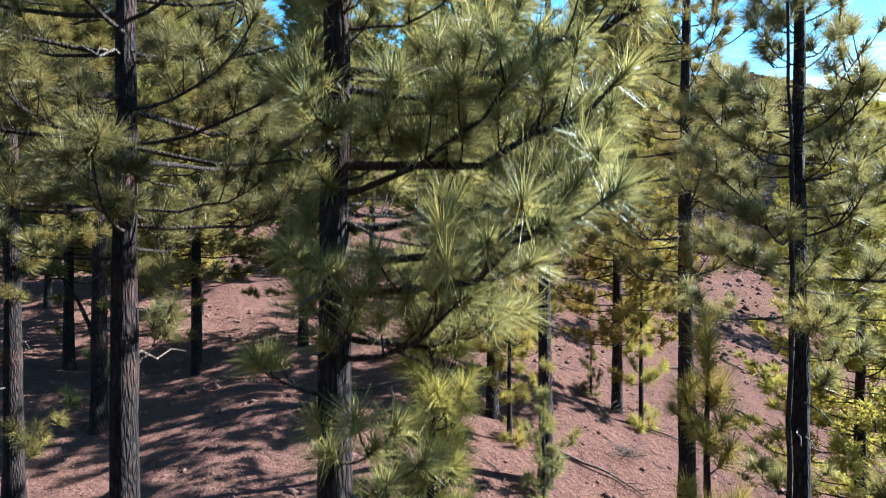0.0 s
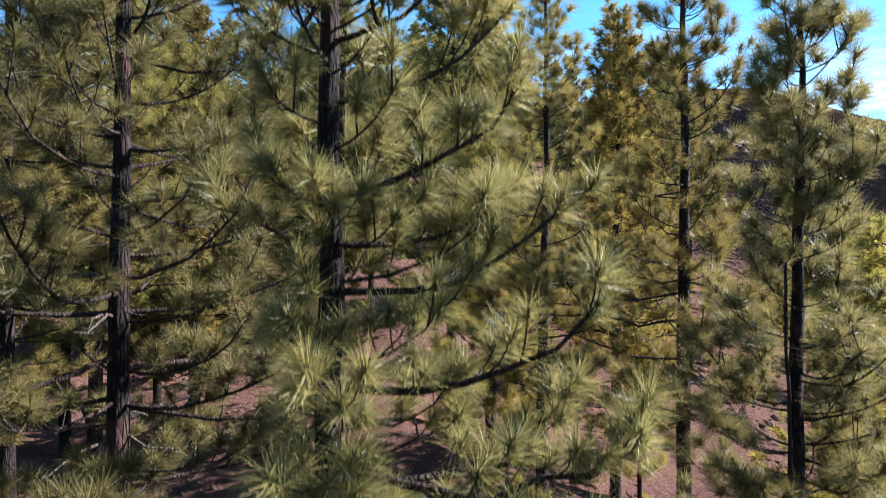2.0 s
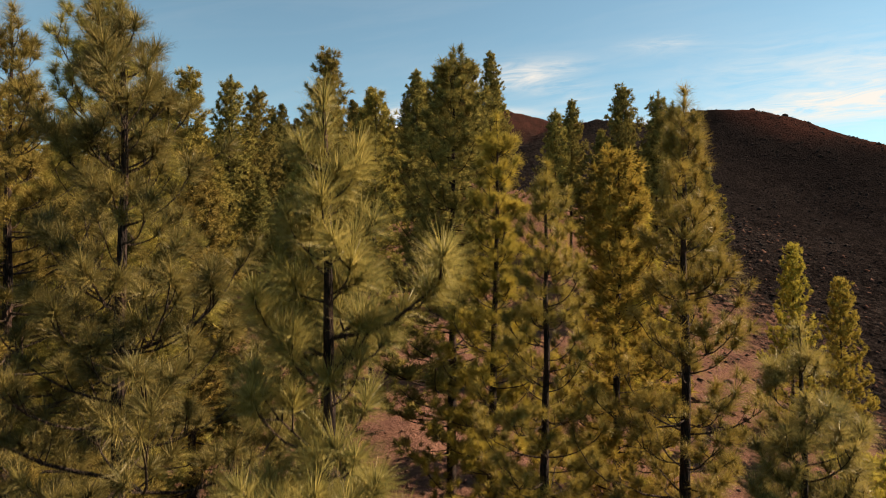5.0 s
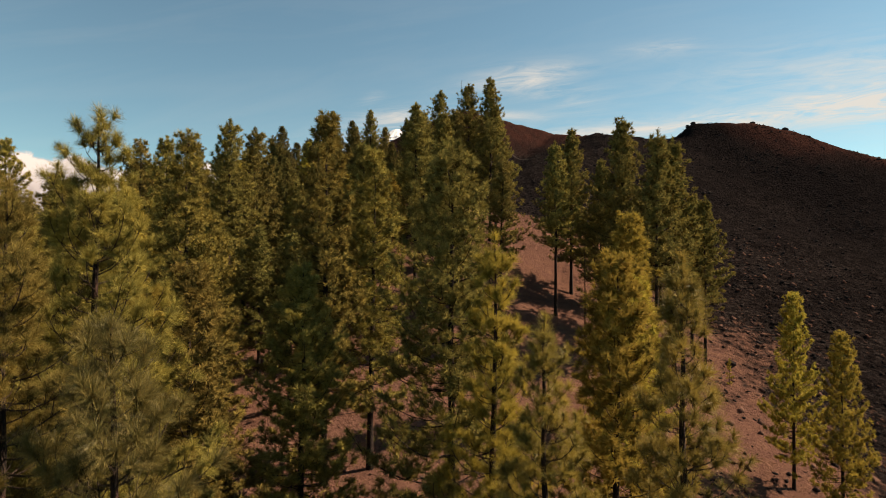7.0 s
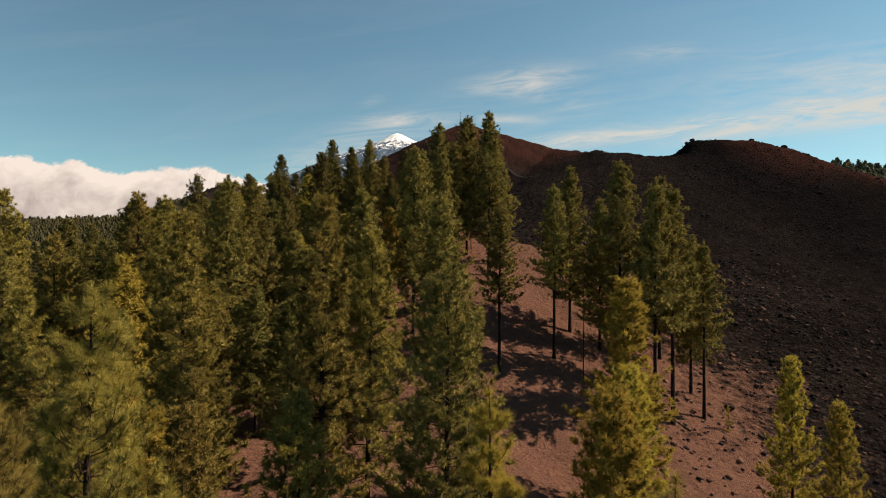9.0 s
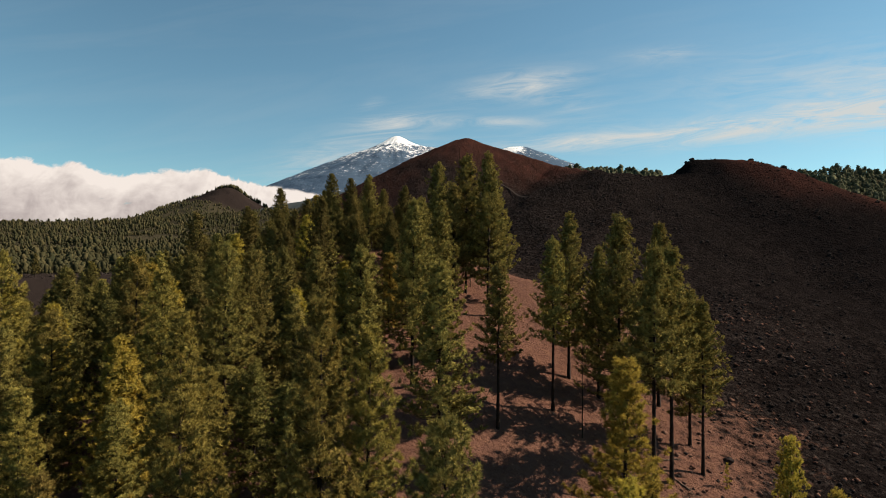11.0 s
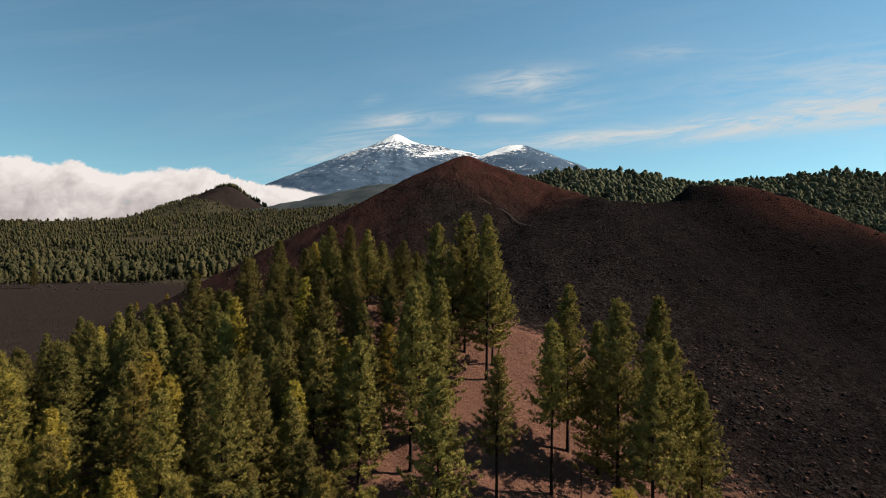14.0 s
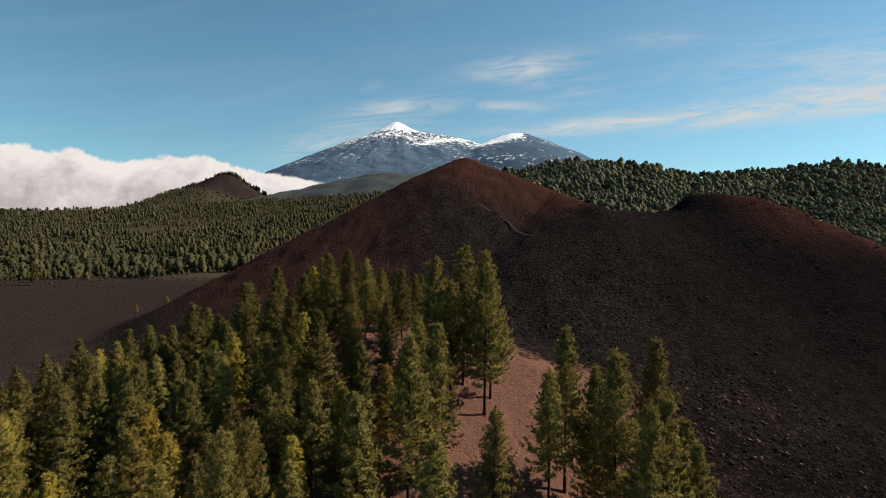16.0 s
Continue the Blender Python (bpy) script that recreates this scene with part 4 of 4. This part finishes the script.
# ---- distance ----
def build_far_woods():
    """Thousands of small pines on the hills behind, one mesh: three tiers of drooping shoots each."""
    rng = np.random.default_rng(5)
    r = np.concatenate([np.sqrt(rng.uniform(405 ** 2, 1000 ** 2, 10800)), np.sqrt(rng.uniform(1000 ** 2, 1960 ** 2, 13000))])
    a = rng.uniform(-0.80, 0.16, len(r))
    r2 = np.sqrt(rng.uniform(600 ** 2, 1330 ** 2, 12500))
    a2 = rng.uniform(0.10, 0.82, len(r2))
    y = np.concatenate([r, r2])
    x = y * np.concatenate([a, a2])
    keep = (cone_height(x, y) < hills_height(x, y) - 2) & (fbm(x / 60, y / 60, 3, 21) > -0.30 - 0.4 * (x > 100) + 0.22 * (y < 560) * (x < 0) + 0.12 * (x > -600) * (y < 900) * (x < 0))
    keep &= (y > 462 + 110 * fbm(x / 55, y / 55, 3, 77)) | (rng.uniform(0, 1, len(y)) < 0.05)
    x, y = x[keep], y[keep]
    z = height(x, y)
    n = len(x)
    tall = (3.2 + 11.0 * rng.uniform(0, 1, n) ** 2.2) * (1 + 0.6 * fbm(x / 90, y / 90, 2, 73)) + 1.0 * (x > 0)
    tall = tall * np.where(x > 100, 0.90, 0.84)
    wide = (0.9 + tall * rng.uniform(0.24, 0.46, n)) * np.where(x > 100, 1.75, 1.28)
    tone = np.clip(0.9 * rng.uniform(0, 1, n) ** 1.4 + 1.1 * fbm(x / 60, y / 60, 3, 71) + 0.10, 0, 1)
    # a lumpy round-shouldered crown for every tree
    s = 4
    up = np.array([0.12, 0.36, 0.62, 0.86, 1.0])
    round_top = np.maximum(rng.uniform(0, 1, n) ** 0.5, np.where(x > 100, 0.6, 0.5))[:, None, None]
    ring = np.arange(s) * 2 * np.pi / s
    ang = ring[None, None] + rng.uniform(-0.45, 0.45, (n, 5, s))
    profile = np.array([0.62, 0.74, 0.62, 0.40, 0.12])[None, :, None] * (1 - round_top) + np.array([0.70, 0.92, 0.94, 0.76, 0.36])[None, :, None] * round_top
    rad = 0.66 * wide[:, None, None] * profile * rng.uniform(0.40, 1.25, (n, 5, s))
    zz = z[:, None, None] + tall[:, None, None] * (up[None, :, None] + rng.uniform(-0.09, 0.07, (n, 5, s)))
    body = np.stack([x[:, None, None] + rad * np.cos(ang), y[:, None, None] + rad * np.sin(ang), zz], -1).reshape(-1, 3)
    tri = []
    for a in range(4):
        for c in range(s):
            p, q = a * s + c, a * s + (c + 1) % s
            tri += [(p, q, q + s), (p, q + s, p + s)]
    tri += [(4 * s, 4 * s + 1, 4 * s + 2), (4 * s, 4 * s + 2, 4 * s + 3)]
    # with ragged shoots standing out from it
    k = 14
    h = np.tile((np.arange(k) + 0.5) / k, (n, 1)) * 0.9 + rng.uniform(0, 0.1, (n, k))
    h = rng.permuted(h, axis=1)
    a = rng.uniform(0, 2 * np.pi, (n, k))
    rad = wide[:, None] * (0.30 + np.sqrt(np.clip(1 - (1.5 * h - 0.55) ** 2, 0, 1))) * 0.66 * rng.uniform(0.6, 1.25, (n, k))
    out = np.stack([np.cos(a), np.sin(a), np.full_like(a, 0.45)], -1)
    mid = np.stack([x[:, None] + rad * np.cos(a), y[:, None] + rad * np.sin(a), z[:, None] + tall[:, None] * (0.24 + 0.70 * h)], -1)
    size = (0.30 + 0.050 * tall[:, None]) * rng.uniform(0.6, 1.3, (n, k))
    out = out + rng.normal(0, 0.45, out.shape)
    u = np.cross(out, rng.normal(size=(n, k, 3)))
    u /= np.linalg.norm(u, axis=-1, keepdims=True)
    w = np.cross(out, u)
    w /= np.linalg.norm(w, axis=-1, keepdims=True)
    corners = []
    for q in range(3):
        t = q * 2 * np.pi / 3 + rng.uniform(-0.4, 0.4, (n, k))
        corners.append(mid + size[..., None] * (np.cos(t)[..., None] * u + np.sin(t)[..., None] * w))
    # the further trees need fewer shoots
    shown = np.arange(k)[None, :] < np.where(y < 800, k, 13)[:, None]
    corners = np.stack(corners, 2)
    body = body.reshape(n, 5 * s, 3)
    shoot_tone = np.clip(tone[:, None] + rng.uniform(-0.25, 0.25, (n, k)), 0, 1)
    # the hillside woods get the needle copy with haze in its colour
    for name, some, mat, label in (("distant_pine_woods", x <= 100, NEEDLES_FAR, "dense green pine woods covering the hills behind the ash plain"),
                                   ("hillside_pine_woods", x > 100, NEEDLES_HILL, "pine woods haze-tinted grey-green, closing the hillside behind the cinder cone")):
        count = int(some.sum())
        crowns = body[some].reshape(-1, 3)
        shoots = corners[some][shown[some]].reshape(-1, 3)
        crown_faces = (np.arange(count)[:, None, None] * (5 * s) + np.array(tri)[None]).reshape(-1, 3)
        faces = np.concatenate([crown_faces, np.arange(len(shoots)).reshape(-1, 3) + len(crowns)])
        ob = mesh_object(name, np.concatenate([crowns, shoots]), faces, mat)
        # inner shade painted in: crown bodies toned darker than their shoots
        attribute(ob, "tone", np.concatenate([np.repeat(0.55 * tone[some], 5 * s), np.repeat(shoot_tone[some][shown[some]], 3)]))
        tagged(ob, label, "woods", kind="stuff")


def radial_mesh(name, cx, cy, radius, fn, mat, rings=90, spokes=200):
    rr = np.linspace(0, 1, rings) ** 1.2 * radius
    aa = np.arange(spokes) * 2 * np.pi / spokes
    gx, gy = cx + rr[:, None] * np.cos(aa), cy + rr[:, None] * np.sin(aa)
    gz = fn(gx, gy)
    idx = np.arange(rings * spokes).reshape(rings, spokes)
    nxt = np.roll(idx, -1, 1)
    faces = np.stack([idx[:-1], idx[1:], nxt[1:], nxt[:-1]], -1).reshape(-1, 4)
    return mesh_object(name, np.stack([gx, gy, gz], -1).reshape(-1, 3), faces, mat, smooth=True), gx, gy, gz


def build_volcano():
    cx, cy, px = -350.0, 4450.0, 4450 / 1079.0

    def parts(x, y):
        along = (x - cx) / px
        squeeze = 1 - 0.46 * step(12, 80, along)
        r = np.hypot(along * squeeze, (y - cy) / px)
        main = np.interp(r, [0, 5, 10, 18, 38, 58, 108, 158, 218, 300, 380], [231.5, 230.5, 228.5, 224, 211, 201, 180, 157, 129, 86, 0])
        q = np.hypot(along - 207, (y - cy) / px + 55)
        side = np.interp(q, [0, 8, 20, 35, 56, 80, 110, 155, 300], [198, 202, 200, 194, 185, 174, 162, 138, 0])
        ang = np.arctan2(y - cy, x - cx)
        gully = soft_noise(ang * 9, r / 90, 3) * 2.5 + soft_noise(ang * 31, r / 40, 4) * 0.9
        rugged = (gully + fbm(x / 90, y / 90, 4, 6) * 2.6) * np.clip(r / 70 - 0.15, 0.0, 1)
        return main + rugged, side + 0.6 * rugged, along

    def fn(x, y):
        main, side, _ = parts(x, y)
        return 41 + px * smooth_max(main, side, 2)

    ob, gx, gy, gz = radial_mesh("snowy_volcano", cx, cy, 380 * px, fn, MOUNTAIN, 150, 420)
    up = (gz - 41) / px
    main, side, along = parts(gx, gy)
    behind = step(-3, 3, main - side)
    low = np.interp(along, [20, 45, 100, 150, 175, 225], [155, 160, 168, 172, 178, 190])
    snow = behind * (-0.06 + 0.46 * step(146, 186, up) + 0.75 * step(206, 216, up) * step(62, 28, along))
    snow = snow + (1 - behind) * (0.05 + 0.85 * step(-7, 5, up - low) * step(224, 205, along) * step(25, 60, along))
    snow = snow + 0.40 * np.exp(-((up - np.interp(along, [42, 130], [172, 197])) / 6) ** 2) * step(35, 60, along) * step(155, 125, along) * (gy < cy)
    attribute(ob, "snow", snow)
    return tagged(ob, "distant volcano, haze-tinted grey-blue, with a snow-covered summit", "mountain", kind="structure")


def build_small_cone():
    cx, cy = -1068.0, 3000.0

    def fn(x, y):
        r = np.hypot(x - cx, y - cy)
        fall = 0.43 + 0.17 * step(0, 120, x - cx)
        return 411 - fall * (np.sqrt(r * r + 30 ** 2) - 30) + fbm(x / 70, y / 70, 3, 9) * 12

    ob, gx, gy, gz = radial_mesh("far_cinder_cone", cx, cy, 520, fn, GROUND, 40, 90)
    away = np.hypot(gx - cx, gy - cy)
    for name, v in (("litter", 0.0), ("red", 0.1), ("black", 0.0), ("woods", 0.0), ("plain", 0.8)):
        attribute(ob, name, np.full(gx.size, v) if name != "woods" else step(215, 270, away))
    tagged(ob, "bare brown cinder cone with pines along its crest", "hill", kind="structure")
    rng = np.random.default_rng(8)
    a, r = rng.uniform(0, 2 * np.pi, 2600), 5 + 480 * rng.uniform(0, 1, 2600) ** 0.8
    x, y = cx + r * np.cos(a), cy + r * np.sin(a)
    keep = (np.sin(a) > -0.1) | (r > 235)
    x, y = x[keep], y[keep]
    z = fn(x, y)
    big = np.where(np.hypot(x - cx, y - cy) < 235, 1.9, 1.0)
    paths = [np.array([[p, q, s - 1], [p, q, s + 0.3 * h], [p, q, s + 0.65 * h], [p, q, s + h]]) for p, q, s, h in zip(x, y, z, rng.uniform(8, 14, len(x)) * big)]
    radii = [np.array([0.6, 3.6, 2.7, 0.4]) * k for k in rng.uniform(0.6, 1.1, len(paths)) * big ** 0.8]
    v, f = tubes(paths, radii, 5)
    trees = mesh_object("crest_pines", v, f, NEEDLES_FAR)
    attribute(trees, "tone", np.repeat(rng.uniform(0, 0.8, len(x)), 20))
    tagged(trees, "small dark pines along the crest of the far cone", "woods", kind="stuff")


def build_hazy_ridge():
    """A low wooded ridge at the foot of the great volcano, haze put into its colour."""
    def fn(x, y):
        side = np.abs(x + 20) - 260
        return 424 - 0.22 * (np.sqrt(np.maximum(side, 0) ** 2 + 900) - 30) - 0.0004 * (y - 3000) ** 2 + fbm(x / 60, y / 60, 4, 15) * 14 - 260 * step(850, 1400, np.hypot(x + 60, y - 3000))

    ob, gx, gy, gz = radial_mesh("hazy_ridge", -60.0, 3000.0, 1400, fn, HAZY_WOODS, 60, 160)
    return tagged(ob, "wooded ridge with haze in its colour at the foot of the volcano", "hill", kind="structure")


def build_cloud_bank():
    """A bank of low cloud that lies behind the far cone and in front of the great volcano."""
    us = np.linspace(-1350, -150, 150)
    ts = np.linspace(0, 1, 46)
    gu, gt = np.meshgrid(us, ts)
    crest = np.interp(gu, [-1350, -1000, -784, -744, -694, -666, -644, -614, -579, -509, -484, -464, -419, -399, -364, -329, -294, -254, -195, -150], [205, 196, 190, 188, 178, 189, 182, 164, 160, 167, 171, 165, 174, 164, 154, 146, 138, 131, 127, 118])
    base = 60
    far = 3700.0 - 650.0 * step(-430, -310, gu)
    gz = 41 + far / 1079.0 * (base + (crest - base) * gt)
    lump = fbm(gu / 90, gt * 2, 2, 31) * 90
    gx, gy = gu * far / 1079.0, far + lump * 0.6
    idx = np.arange(gu.size).reshape(gu.shape)
    faces = np.stack([idx[:-1, :-1], idx[:-1, 1:], idx[1:, 1:], idx[1:, :-1]], -1).reshape(-1, 4)
    ob = mesh_object("cloud_bank", np.stack([gx, gy, gz], -1).reshape(-1, 3), faces, CLOUD, smooth=True)
    thick = step(1.01, 0.86, gt) * step(-186, -222, gu + 30 * (gt - 0.3)) + 0.10
    attribute(ob, "thick", thick)
    attribute(ob, "crest", step(0.35, 0.95, gt + 0.25 * fbm(gu / 60, gt * 2, 3, 33)))
    return tagged(ob, "bank of low white cloud behind the hills", "cloud", kind="structure")


build_far_woods()
build_volcano()
build_small_cone()
build_hazy_ridge()
build_cloud_bank()
